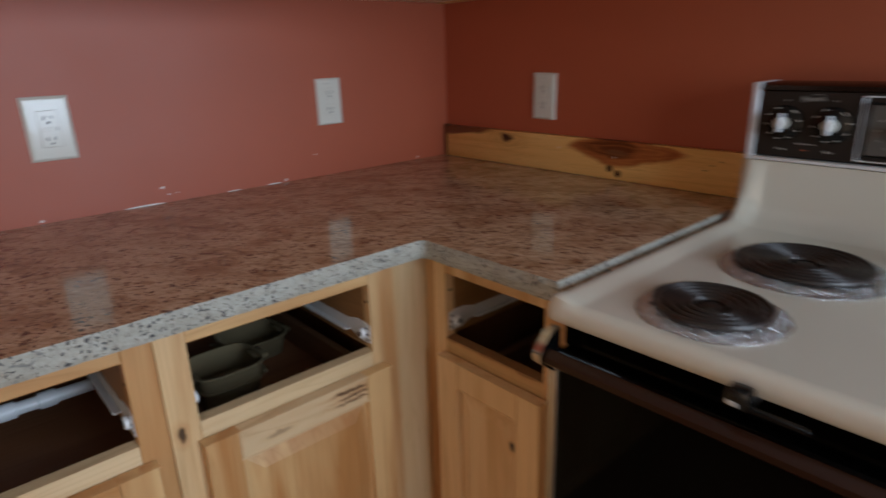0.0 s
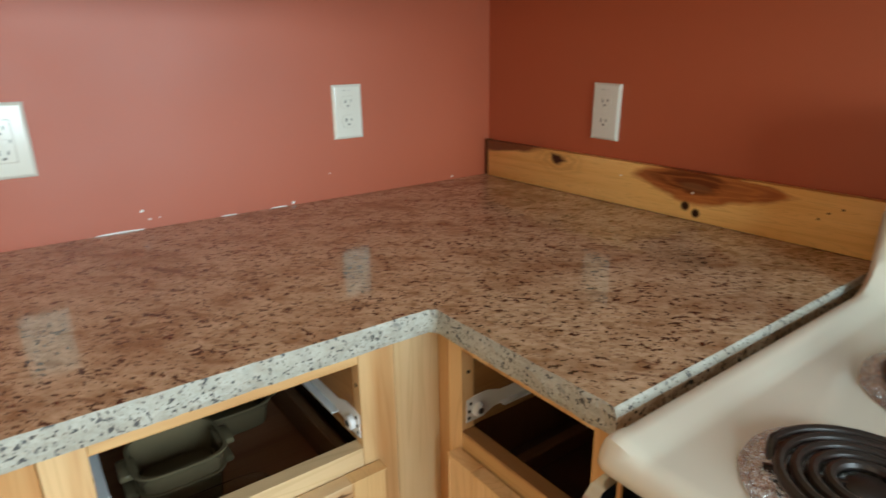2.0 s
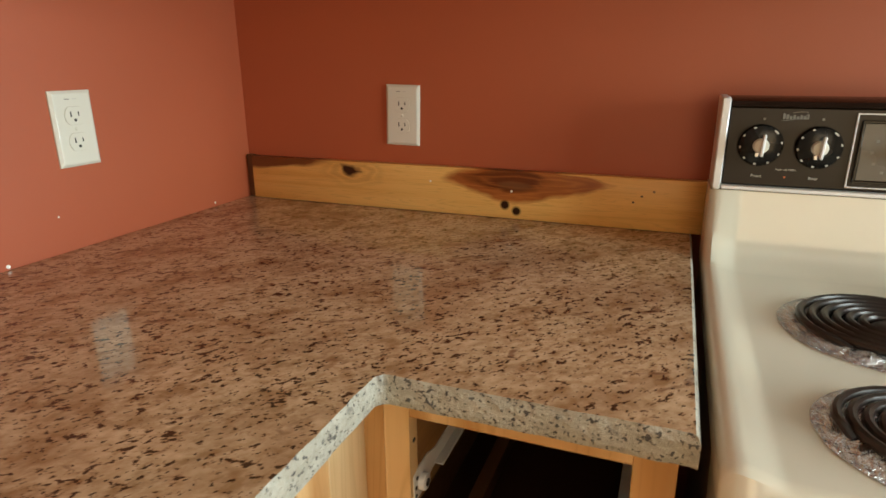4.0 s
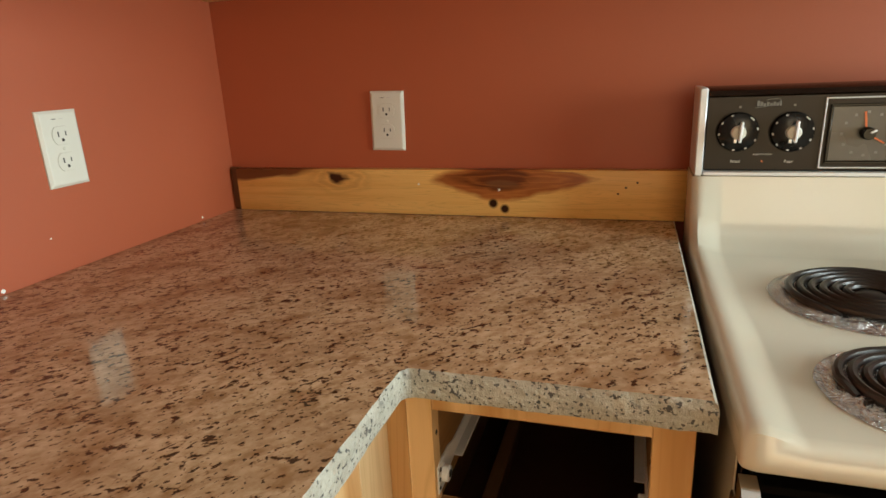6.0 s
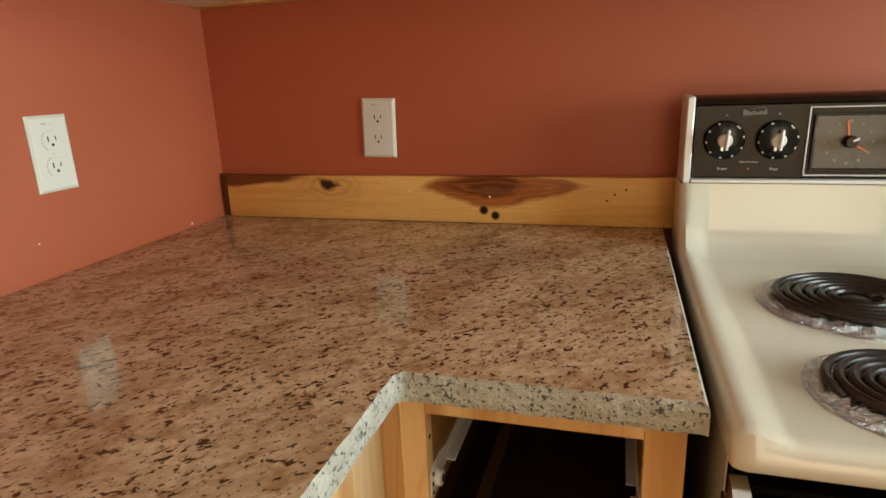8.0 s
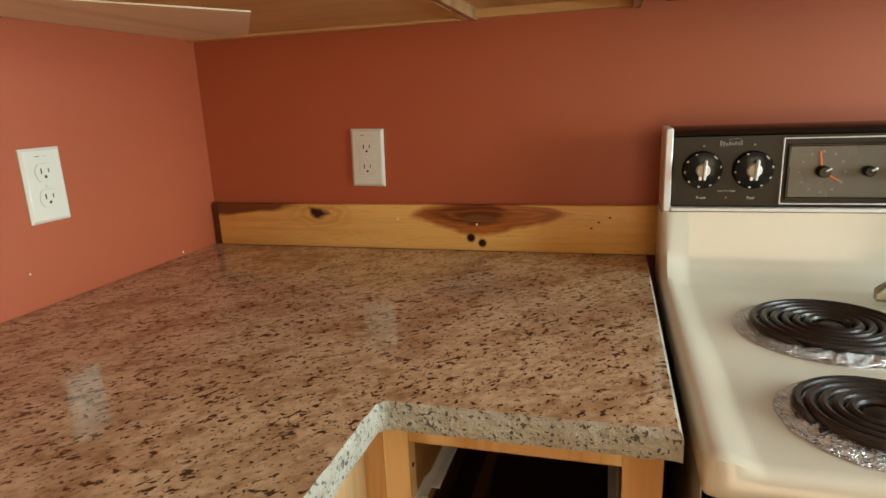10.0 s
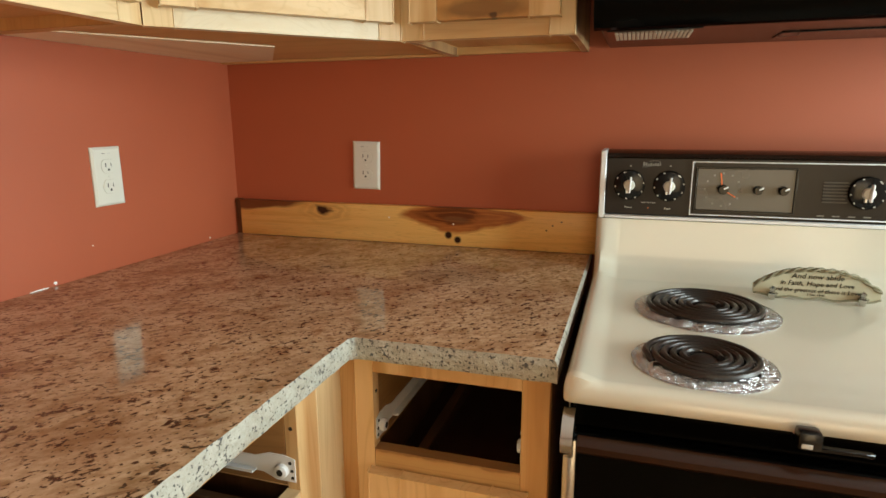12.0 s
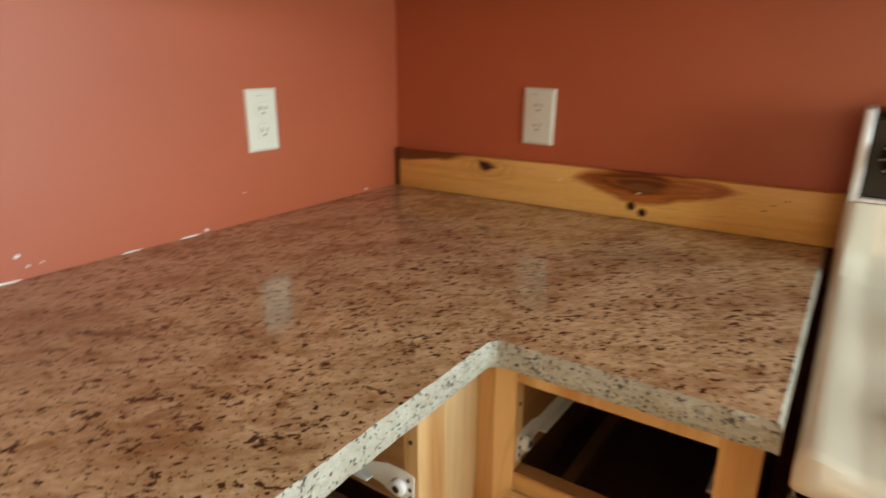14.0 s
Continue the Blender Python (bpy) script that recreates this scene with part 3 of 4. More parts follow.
def drawer_slide(parent, at, side, depth=0.52):
    """White bottom-mount slide: flanged front, long channel and a nylon roller. side is +1 or -1 along the front."""
    def slab(bm, p0, p1, d0, d1, q0, q1):
        vs = bmesh.ops.create_cube(bm, size=1.0)["verts"]
        for v in vs:
            v.co = Vector(at(p0 + (v.co.x + 0.5) * (p1 - p0), d0 + (v.co.y + 0.5) * (d1 - d0), q0 + (v.co.z + 0.5) * (q1 - q0)))
        return bm
    bm = B()
    outline = ((-0.002, 0.742), (-0.002, 0.775), (-0.018, 0.779), (-0.040, 0.779), (-0.062, 0.772), (-depth, 0.772), (-depth, 0.752), (-0.05, 0.750), (-0.03, 0.742))
    for s in (0.0, 0.0014 * side):
        bm.faces.new([bm.verts.new(at(s, d, z)) for d, z in outline])
    a, b = list(bm.faces)
    va, vb = list(a.verts), list(b.verts)
    for i in range(len(va)):
        j = (i + 1) % len(va)
        bm.faces.new((va[i], va[j], vb[j], vb[i]))
    slab(bm, min(0.0014 * side, 0.012 * side), max(0.0014 * side, 0.012 * side), -depth, -0.06, 0.752, 0.7535)
    slab(bm, min(0.0105 * side, 0.012 * side), max(0.0105 * side, 0.012 * side), -depth, -0.06, 0.7535, 0.756)
    bmesh.ops.recalc_face_normals(bm, faces=bm.faces)
    rail = part("drawer_slide", bm, WHITEMETAL, parent, "white enamelled drawer slide", smooth=False)
    centre = Vector(at(0.0014 * side, -0.021, 0.757))
    axis = (Vector(at(1, 0, 0)) - Vector(at(0, 0, 0))).normalized() * side
    bm = lathe(B(), [(0.0095, 0.0), (0.0095, 0.006), (0.0080, 0.0072)], (0, 0, 0), "z", 20)
    turn = Vector((0, 0, 1)).rotation_difference(axis).to_matrix().to_4x4()
    bmesh.ops.transform(bm, matrix=Matrix.Translation(centre) @ turn, verts=bm.verts)
    part("roller", bm, WHITEMETAL, rail)
    bm = lathe(B(), [(0.0046, 0.006), (0.0046, 0.0078)], (0, 0, 0), "z", 16)
    bmesh.ops.transform(bm, matrix=Matrix.Translation(centre) @ turn, verts=bm.verts)
    part("axle", bm, SLOT, rail)
    for d, z in ((-0.009, 0.769), (-0.006, 0.748), (-0.0065, 0.758)):
        bm = lathe(B(), [(0.0024, 0.0), (0.0024, 0.0008)], (0, 0, 0), "z", 10)
        bmesh.ops.transform(bm, matrix=Matrix.Translation(Vector(at(0.0014 * side, d, z))) @ turn, verts=bm.verts)
        part("screw_hole", bm, SLOT, rail)


def base_cabinet(at, a0, a1, op0, op1, along, label, door, back=-0.57, screw_side=()):
    """Face-framed base unit with an empty drawer opening; at(a, d, z) with d outwards from the face."""
    unit = thing("base_cabinet", Vector(at((a0 + a1) / 2, -0.28, 0.0)), label, "cabinet", "base cabinets")

    def slab(p0, p1, d0, d1, q0, q1, bevel=0.001):
        bm = B()
        vs = bmesh.ops.create_cube(bm, size=1.0)["verts"]
        for v in vs:
            v.co = Vector(at(p0 + (v.co.x + 0.5) * (p1 - p0), d0 + (v.co.y + 0.5) * (d1 - d0), q0 + (v.co.z + 0.5) * (q1 - q0)))
        bmesh.ops.bevel(bm, geom=bm.edges[:], offset=bevel, segments=1, affect="EDGES")
        bmesh.ops.recalc_face_normals(bm, faces=bm.faces)
        return bm
    top, rail, mid0, mid1 = H - 0.032, 0.852, 0.700, 0.731
    part("stile", slab(a0, op0, -0.019, 0.0, 0.10, top), WOOD["z"], unit)
    part("stile", slab(op1, a1, -0.019, 0.0, 0.10, top), WOOD["z"], unit)
    part("top_rail", slab(op0 + 0.0003, op1 - 0.0003, -0.019, -0.0004, rail, top), WOOD[along], unit)
    part("middle_rail", slab(op0 + 0.0003, op1 - 0.0003, -0.019, -0.0004, mid0, mid1), (PALE if along == "y" else WOOD)[along], unit)
    part("bottom_rail", slab(op0 + 0.0003, op1 - 0.0003, -0.019, -0.0004, 0.10, 0.14), WOOD[along], unit)
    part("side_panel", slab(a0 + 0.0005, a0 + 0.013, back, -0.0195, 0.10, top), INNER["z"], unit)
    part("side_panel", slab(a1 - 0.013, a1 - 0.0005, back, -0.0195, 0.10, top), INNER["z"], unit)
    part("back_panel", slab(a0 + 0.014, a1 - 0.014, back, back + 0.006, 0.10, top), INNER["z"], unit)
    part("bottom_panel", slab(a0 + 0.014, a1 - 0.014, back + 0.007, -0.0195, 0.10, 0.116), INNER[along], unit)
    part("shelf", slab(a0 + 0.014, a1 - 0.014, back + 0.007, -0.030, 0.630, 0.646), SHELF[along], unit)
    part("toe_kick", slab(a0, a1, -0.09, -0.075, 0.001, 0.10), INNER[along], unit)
    other = {"x": "y", "y": "x"}[along]
    for s, edge, stile in ((1, op0, a0), (-1, op1, a1)):
        part("cleat", slab(min(edge, edge - s * 0.012), max(edge, edge - s * 0.012), back + 0.01, -0.0195, 0.735, top - 0.004), BLOCKING[other], unit)
        drawer_slide(unit, lambda a, d, z, e=edge: at(e + a, d - 0.004, z), s, -back - 0.03)
        hole = lathe(B(), [(0.0028, 0.0), (0.0028, 0.0006)], (0, 0, 0), "z", 10)
        axis = (Vector(at(s, 0, 0)) - Vector(at(0, 0, 0))).normalized()
        bmesh.ops.transform(hole, matrix=Matrix.Translation(Vector(at(edge, -0.010, 0.818))) @ Vector((0, 0, 1)).rotation_difference(axis).to_matrix().to_4x4(), verts=hole.verts)
        part("screw_hole", hole, SLOT, unit)
    panel_door(unit, at, door[0], door[1], 0.125, 0.7035, WOOD[along], WOOD["z"])
    return unit


def on_left(a, d, z):
    return (0.588 + d, a, z)


def on_back(a, d, z):
    return (a, -0.588 - d, z)


unit_a = base_cabinet(on_left, -1.0445, -0.66, -1.004, -0.711, "y", "light hickory base cabinet with its drawer missing and dishes inside", (-1.009, -0.692))
base_cabinet(on_left, -1.62, -1.0455, -1.58, -1.083, "y", "light hickory base cabinet with an empty drawer opening", (-1.60, -1.070))
base_cabinet(on_left, -2.28, -1.6205, -2.24, -1.66, "y", "light hickory base cabinet at the end of the run", (-2.255, -1.645))
unit_c = base_cabinet(on_back, 0.611, 0.892, 0.639, 0.855, "x", "light hickory base cabinet beside the stove, drawer missing", (0.636, 0.866))


def repaint(thing_, names, material):
    """Gives the named parts of a thing another wood material."""
    for ob in thing_.children_recursive:
        if ob.name.split(".")[0] in names:
            ob.data.materials[0] = material


# boards with knots and dark mineral streaks
DARKEST = (0.05, 0.018, 0.008)
# sapwood of these window-facing stiles is paled to look lit
KNOT_STILE = wood("knotty_stile", "z", (0.78, 0.53, 0.27), HEART, 0.35, dark=DARKEST, flat="x", knots=((-1.030, 0.722, 0.006, 0.013, 0.9), (-1.024, 0.50, 0.008, 0.014, 0.8)))
STREAKED = wood("streaked_rail", "y", (0.72, 0.52, 0.30), HEART, 0.3, dark=(0.12, 0.045, 0.018), flat="x",
                knots=((-0.775, 0.690, 0.034, 0.0028, 0.85), (-0.765, 0.680, 0.030, 0.0024, 0.85), (-0.770, 0.671, 0.036, 0.0022, 0.8), (-0.90, 0.674, 0.020, 0.004, 0.4)))
# knotty panel, its wood lightened along with the front it sits in
KNOT_PANEL = wood("knotty_panel", "z", (0.86, 0.59, 0.32), (0.58, 0.28, 0.09), 0.5, dark=DARKEST, knots=((0.806, 0.597, 0.005, 0.010, 1.0), (0.70, 0.40, 0.006, 0.009, 0.8)))
repaint(unit_a, ("door_rail",), STREAKED)
repaint(unit_a, ("stile",), KNOT_STILE)
# same hickory, lightened in colour where too little light reaches this front
repaint(unit_c, ("stile", "top_rail", "door_stile", "door_rail"), wood("bright_hickory", "z", (0.86, 0.57, 0.29), (0.58, 0.28, 0.09), 0.5))
repaint(unit_c, ("raised_panel",), KNOT_PANEL)
repaint(unit_c, ("middle_rail",), wood("brown_lipped_rail", "x", (0.60, 0.36, 0.15), HEART, 0.4, dark=(0.45, 0.15, 0.05), knots=((0.76, 0.733, 0.40, 0.007, 0.6),)))
# inner runner seen through the opening beside the stove
bm = box(B(), 0.664, 0.682, -0.555, -0.035, 0.6465, 0.672, 0.001)
post = thing("corner_post", (0.6, -0.62, 0.1), "light hickory filler post in the inner corner", "cabinet filler")
# the first board faces the window; its lit look is put into paler wood
part("post_board", box(B(), 0.569, 0.588, -0.6598, -0.589, 0.0, H - 0.032, 0.001), PALE["z"], post)
part("post_board", box(B(), 0.569, 0.6108, -0.5885, -0.5695, 0.0, H - 0.032, 0.001), WOOD["z"], post)
tagged(made("support_bar", bm, INNER["y"]), "raw wooden bar inside the cabinet", "wood bar")


# ---- electric stove ----
SX0, SX1 = 0.9155, 1.680
ST = 0.905                               # cooking surface


def spiral(bm, cx, cy, z, r0, r1, turns, r):
    n = int(turns * 28)
    path = []
    for i in range(n + 1):
        t = i / n
        a = t * turns * 2 * math.pi
        rr = r0 + (r1 - r0) * t
        path.append((cx + rr * math.cos(a), cy + rr * math.sin(a), z))
    a = turns * 2 * math.pi
    for k, dz in ((0.10, 0.001), (0.2, 0.0035), (0.3, 0.007)):
        path.append((cx + (r1 - 0.02 * k) * math.cos(a + k), cy + (r1 - 0.02 * k) * math.sin(a + k), z - dz))
    return tube(bm, path, r, 8)


def burner(stove, cx, cy, pan, coil, turns):
    """A coil element in a drip pan wrapped in crinkled foil."""
    ring_ = [(pan - 0.046 + 0.046 * k / 15, 0.0016 + 0.0040 * math.sin(math.pi * min(1.0, k / 13))) for k in range(15)]
    bm = lathe(B(), ring_ + [(pan, 0.0012), (pan - 0.001, -0.001)], (cx, cy, ST), "z", 190)
    for v in bm.verts:
        p = v.co.copy()
        away = math.hypot(p.x - cx, p.y - cy)
        if away < pan - 0.002:
            v.co.z = max(ST + 0.0008, v.co.z + 0.0022 * noise.noise(p * 80) + 0.0014 * noise.noise(p * 230))
        edge = 1 + 0.014 * noise.noise(Vector((p.x * 40, p.y * 40, 3)))
        v.co.x, v.co.y = cx + (p.x - cx) * edge, cy + (p.y - cy) * edge
    pan_ = part("drip_pan", bm, FOIL, stove, "drip pan wrapped in crinkled foil", smooth=False)
    part("pan_well", lathe(B(), [(0.0, 0.0014), (pan - 0.036, 0.0014), (pan - 0.034, 0.0008)], (cx, cy, ST), "z", 48), COIL, pan_)
    el = part("burner_coil", spiral(B(), cx, cy, ST + 0.0098, 0.019, coil, turns, 0.0043), COIL, stove, "black spiral burner coil")
    part("coil_centre", lathe(B(), [(0.0, 0.010), (0.012, 0.0098), (0.016, 0.007), (0.016, 0.002)], (cx, cy, ST), "z", 24), COIL, el)
    for k in range(3):
        a = radians(90 + 120 * k)
        bm = box(B(), 0.014, coil, -0.0015, 0.0015, 0.001, 0.0085)
        bmesh.ops.transform(bm, matrix=Matrix.Translation((cx, cy, ST)) @ Matrix.Rotation(a, 4, "Z"), verts=bm.verts)
        part("coil_support", bm, COIL, el)


def round_knob(stove, x, z, y, r):
    """Glossy black dial with a cream hub, an upright grip and marks round its rim."""
    skirt = part("control_knob", lathe(B(), [(r, 0.001), (r, 0.004), (r * 0.93, 0.0075), (r * 0.55, 0.010), (0.0, 0.0105)], (x, y, z), "y", 40), KNOB, stove, "black dial with a cream hub")
    part("hub", lathe(B(), [(r * 0.36, 0.010), (r * 0.34, 0.016), (r * 0.30, 0.0172), (0.0, 0.0172)], (x, y, z), "y", 28), DIALFACE, skirt)
    bm = box(B(), -0.0018, 0.0018, -0.026, -0.0165, -r * 0.46, r * 0.58, 0.0008)
    bmesh.ops.transform(bm, matrix=Matrix.Translation((x + 0.0015, y, z)) @ Matrix.Rotation(radians(3), 4, "Y"), verts=bm.verts)
    part("grip", bm, WHITEMETAL, skirt)
    part("wedge", box(B(), x - 0.006, x - 0.002, y - 0.0155, y - 0.009, z - r * 0.52, z - r * 0.30, 0.0006), CHROME, skirt)
    for k in range(9):
        a = radians(48 - 37.0 * k)
        long_ = 0.0034 if k == 0 else 0.0016
        bm = box(B(), -0.0010, 0.0010, -0.0008, 0.0, -long_, long_)
        bmesh.ops.transform(bm, matrix=Matrix.Translation((x + r * 0.90 * math.cos(a), y - 0.0080, z + r * 0.90 * math.sin(a))) @ Matrix.Rotation(-a, 4, "Y"), verts=bm.verts)
        part("dial_mark", bm, PRINT, skirt)


def text_on(parent, words, x, z, y, size, material, slant=0.2):
    cu = bpy.data.curves.new("lettering", "FONT")
    cu.body, cu.size, cu.align_x, cu.extrude, cu.resolution_u, cu.shear = words, size, "CENTER", 0.0004, 2, slant
    tmp = new("tmp", cu)
    dg = bpy.context.evaluated_depsgraph_get()
    mesh = bpy.data.meshes.new_from_object(tmp.evaluated_get(dg))
    bpy.data.objects.remove(tmp)
    mesh.materials.clear()
    mesh.materials.append(material)
    mesh.transform(pose(x, y, z, 90, 0, 0))
    ob = new("lettering", mesh)
    ob.parent = parent
    ob.matrix_parent_inverse = Matrix.Translation(parent.location).inverted()
    return ob


def electric_stove():
    st = thing("electric_stove", ((SX0 + SX1) / 2, -0.36, 0.0), "almond enamel electric stove with black oven door and foil-lined burners", "stove")
    part("body", box(B(), SX0 + 0.006, SX1 - 0.006, -0.620, -0.02, 0.05, 0.8795, 0.004), BLACK, st)
    for x in (SX0 + 0.004, SX1 - 0.0057):
        part("side_skin", box(B(), x, x + 0.0017, -0.622, -0.02, 0.03, 0.8798, 0.0005), ALMOND, st, "almond enamel side")
    for fx in (SX0 + 0.05, SX1 - 0.05):
        for fy in (-0.57, -0.08):
            part("leg", lathe(B(), [(0.018, 0.0), (0.018, 0.008), (0.008, 0.012), (0.008, 0.052)], (fx, fy, 0.0), "z", 16), BLACK, st)
    # enamel top in one pressing: rolled front, flat top, sweep up to the console
    prof = [(-0.640, 0.8815), (-0.658, 0.8815), (-0.663, 0.8825), (-0.6655, 0.886), (-0.6655, 0.893), (-0.6635, 0.900), (-0.659, 0.905), (-0.652, 0.9073), (-0.645, 0.9073), (-0.632, ST), (-0.170, ST)]
    for a in np.linspace(0, 84, 8)[1:]:
        prof.append((-0.170 + 0.046 * math.sin(radians(a)), ST + 0.046 - 0.046 * math.cos(radians(a))))
    prof += [(-0.1155, 1.0125), (-0.030, 1.0125), (-0.030, 0.8815)]
    bm = B()
    def ring(x, lift, pull):
        return [bm.verts.new((x, y + (pull if y < -0.640 else 0) - (1.1 * lift if y > -0.165 and 0.906 < z < 1.0124 else 0), z + (lift if i > 5 and z < 1.0 else 0))) for i, (y, z) in enumerate(prof)]
    xs = [(SX0, -0.004, 0.008), (SX0 + 0.0018, 0.002, 0.004), (SX0 + 0.006, 0.0066, 0.0015), (SX0 + 0.011, 0.0088, 0.0), (SX0 + 0.020, 0.0072, 0.0)]
    xs += [(SX0 + 0.034, 0.0030, 0.0), (SX0 + 0.041, 0.0008, 0.0), (SX0 + 0.047, 0.0, 0.0)]
    xs += [(SX0 + 0.2, 0, 0), (SX1 - 0.2, 0, 0)] + [(SX0 + SX1 - x, l, p) for x, l, p in reversed(xs)]
    rings = [ring(*x) for x in xs]
    m = len(prof)
    for a, b in zip(rings, rings[1:]):
        for i in range(m - 1):
            bm.faces.new((a[i], b[i], b[i + 1], a[i + 1]))
    bm.faces.new(rings[0])
    bm.faces.new(rings[-1][::-1])
    bmesh.ops.recalc_face_normals(bm, faces=bm.faces)
    part("cooktop", bm, ALMOND, st, "almond enamel cooktop")
    # console
    z0, z1, yb = 1.014, 1.1405, -0.115
    part("console", box(B(), SX0 + 0.014, SX1 - 0.014, yb + 0.001, -0.03, z0 + 0.007, z1 - 0.0095, 0.002), CONSOLE, st, "brown-black control console")
    part("console_cap", extrude(B(), [(yb - 0.001, z1 - 0.009), (yb + 0.002, z1 - 0.002), (yb + 0.010, z1 + 0.002), (-0.031, z1 + 0.002), (-0.031, z1 - 0.009)], "x", SX0 + 0.0142, SX1 - 0.0142), CONSOLETOP, st)
    for x in (SX0 + 0.002, SX1 - 0.014):
        part("end_trim", box(B(), x, x + 0.0118, yb - 0.003, -0.03, z0 - 0.001, z1 + 0.0032, 0.002), SATIN, st, "satin metal end trim")
    part("lower_trim", box(B(), SX0 + 0.0142, SX1 - 0.0142, yb - 0.004, -0.031, z0 - 0.0005, z0 + 0.0065, 0.0015), SATIN, st, "satin metal strip")
    yf = yb - 0.0005
    for x, z in ((0.973, 1.0790), (1.0445, 1.0785), (1.366, 1.0755), (1.555, 1.0755), (1.624, 1.0755)):
        round_knob(st, x, z, yf, 0.0288)
    # framed timer display
    frame_ = B()
    for x0, x1, a0, a1 in ((1.083, 1.515, 1.1235, 1.1255), (1.083, 1.515, 1.0255, 1.0275), (1.083, 1.085, 1.0275, 1.1235), (1.513, 1.515, 1.0275, 1.1235)):
        box(frame_, x0, x1, yf - 0.002, yf + 0.002, a0, a1, 0.0005)
    part("display_frame", frame_, WHITEMETAL, st)
    disp = part("timer_display", box(B(), 1.093, 1.255, yf - 0.0018, yf + 0.002, 1.036, 1.113, 0.001), DISPLAY, st, "grey timer window with orange hands")
    lip = B()
    for x0, x1, a0, a1 in ((1.090, 1.258, 1.113, 1.116), (1.090, 1.258, 1.033, 1.036), (1.090, 1.093, 1.036, 1.113), (1.255, 1.258, 1.036, 1.113)):
        box(lip, x0, x1, yf - 0.004, yf + 0.001, a0, a1, 0.0006)
    part("display_lip", lip, KNOB, disp)
    for x, z, ang, ln, w in ((1.137, 1.0755, 99, 0.030, 0.0026), (1.137, 1.0755, -32, 0.027, 0.0022)):
        bm = box(B(), 0.0, ln, -0.0006, 0.0, -w / 2, w / 2)
        bmesh.ops.transform(bm, matrix=Matrix.Translation((x, yf - 0.0026, z)) @ Matrix.Rotation(radians(-ang), 4, "Y"), verts=bm.verts)
        part("pointer", bm, ORANGE, disp, "orange hand")
    for x, r in ((1.137, 0.0090), (1.195, 0.0080), (1.236, 0.0080)):
        kn = part("timer_knob", lathe(B(), [(r, 0.001), (r * 0.95, 0.014), (r * 0.8, 0.016), (0, 0.016)], (x, yf, 1.0755), "y", 18), KNOB, disp)
        bm = box(B(), -0.0008, 0.0075, -0.0185, -0.013, -0.0014, 0.0014, 0.0005)
        bmesh.ops.transform(bm, matrix=Matrix.Translation((x + 0.001, yf, 1.0775)) @ Matrix.Rotation(radians(-28), 4, "Y"), verts=bm.verts)
        part("knob_blade", bm, WHITEMETAL, kn)
    for k in range(12):
        a = radians(30 * k)
        x, z = 1.137 + 0.030 * math.cos(a), 1.0745 + 0.030 * math.sin(a)
        part("print", box(B(), x - 0.0018, x + 0.0018, yf - 0.0022, yf - 0.0012, z - 0.0018, z + 0.0018), DIMPRINT, disp)
    # printed marks: badge shape and bars
    bm = B()
    for i, (w, h) in enumerate(((0.007, 0.0075), (0.004, 0.006), (0.003, 0.004), (0.003, 0.0055), (0.003, 0.004), (0.003, 0.0055), (0.004, 0.004), (0.002, 0.0065))):
        x = 0.996 + i * 0.0042
        box(bm, x, x + min(w, 0.0032), yf - 0.0004, yf + 0.001, 1.1155, 1.1155 + h)
    part("badge", bm, DIMPRINT, st)
    bm = B()
    tube(bm, [(1.008 + 0.018 * math.cos(a), yf - 0.0006, 1.1195 + 0.004 * math.cos(a) + 0.0045 * math.sin(a)) for a in np.linspace(-2.4, 1.6, 16)], 0.0004, 5)
    part("badge_loop", bm, DIMPRINT, st)
    for words, x, z, size in (("Front", 0.9735, 1.0335, 0.0062), ("Rear", 1.0445, 1.0335, 0.0062), ("PUSH TO TURN", 1.0095, 1.0445, 0.0036)):
        text_on(st, words, x, z, yf - 0.0003, size, PRINT, 0.0)
    part("print", box(B(), 1.0085, 1.0105, yf - 0.0004, yf + 0.001, 1.0345, 1.0365), ORANGE, st)
    for x, z in ((0.974, 1.1135), (1.045, 1.1145)):
        part("print", box(B(), x - 0.0015, x + 0.0015, yf - 0.0003, yf + 0.001, z, z + 0.003), DIMPRINT, st)
    for k in range(7):
        part("print", box(B(), 1.300, 1.300 + random.uniform(0.034, 0.042), yf - 0.0003, yf + 0.001, 1.056 + k * 0.0058, 1.0584 + k * 0.0058), FAINT, st)
    for k in range(4):
        part("print", box(B(), 1.295 + k * 0.024, 1.306 + k * 0.024, yf - 0.0003, yf + 0.001, 1.0315, 1.0335), DIMPRINT, st)
    # burners
    burner(st, 1.1005, -0.331, 0.1080, 0.0875, 5.6)
    burner(st, 1.0755, -0.556, 0.0855, 0.0690, 4.5)
    burner(st, 1.505, -0.320, 0.0945, 0.073, 4.2)
    burner(st, 1.505, -0.540, 0.1165, 0.094, 5.0)
    # oven front
    part("vent_gap", box(B(), SX0 + 0.012, SX1 - 0.012, -0.640, -0.621, 0.842, 0.878, 0.002), BLACKGLASS, st)
    door = part("oven_door", box(B(), SX0 + 0.012, SX1 - 0.012, -0.655, -0.6205, 0.23, 0.840, 0.004), BLACKGLASS, st, "black glass oven door")
    for x in (SX0 + 0.002, SX1 - 0.018):
        part("door_trim", box(B(), x, x + 0.016, -0.659, -0.620, 0.23, 0.834, 0.003, 2), TRIM, door, "chrome door edge")
        prof2 = [(-0.650, 0.870), (-0.668, 0.868), (-0.685, 0.852), (-0.690, 0.842), (-0.688, 0.832), (-0.664, 0.812), (-0.650, 0.810)]
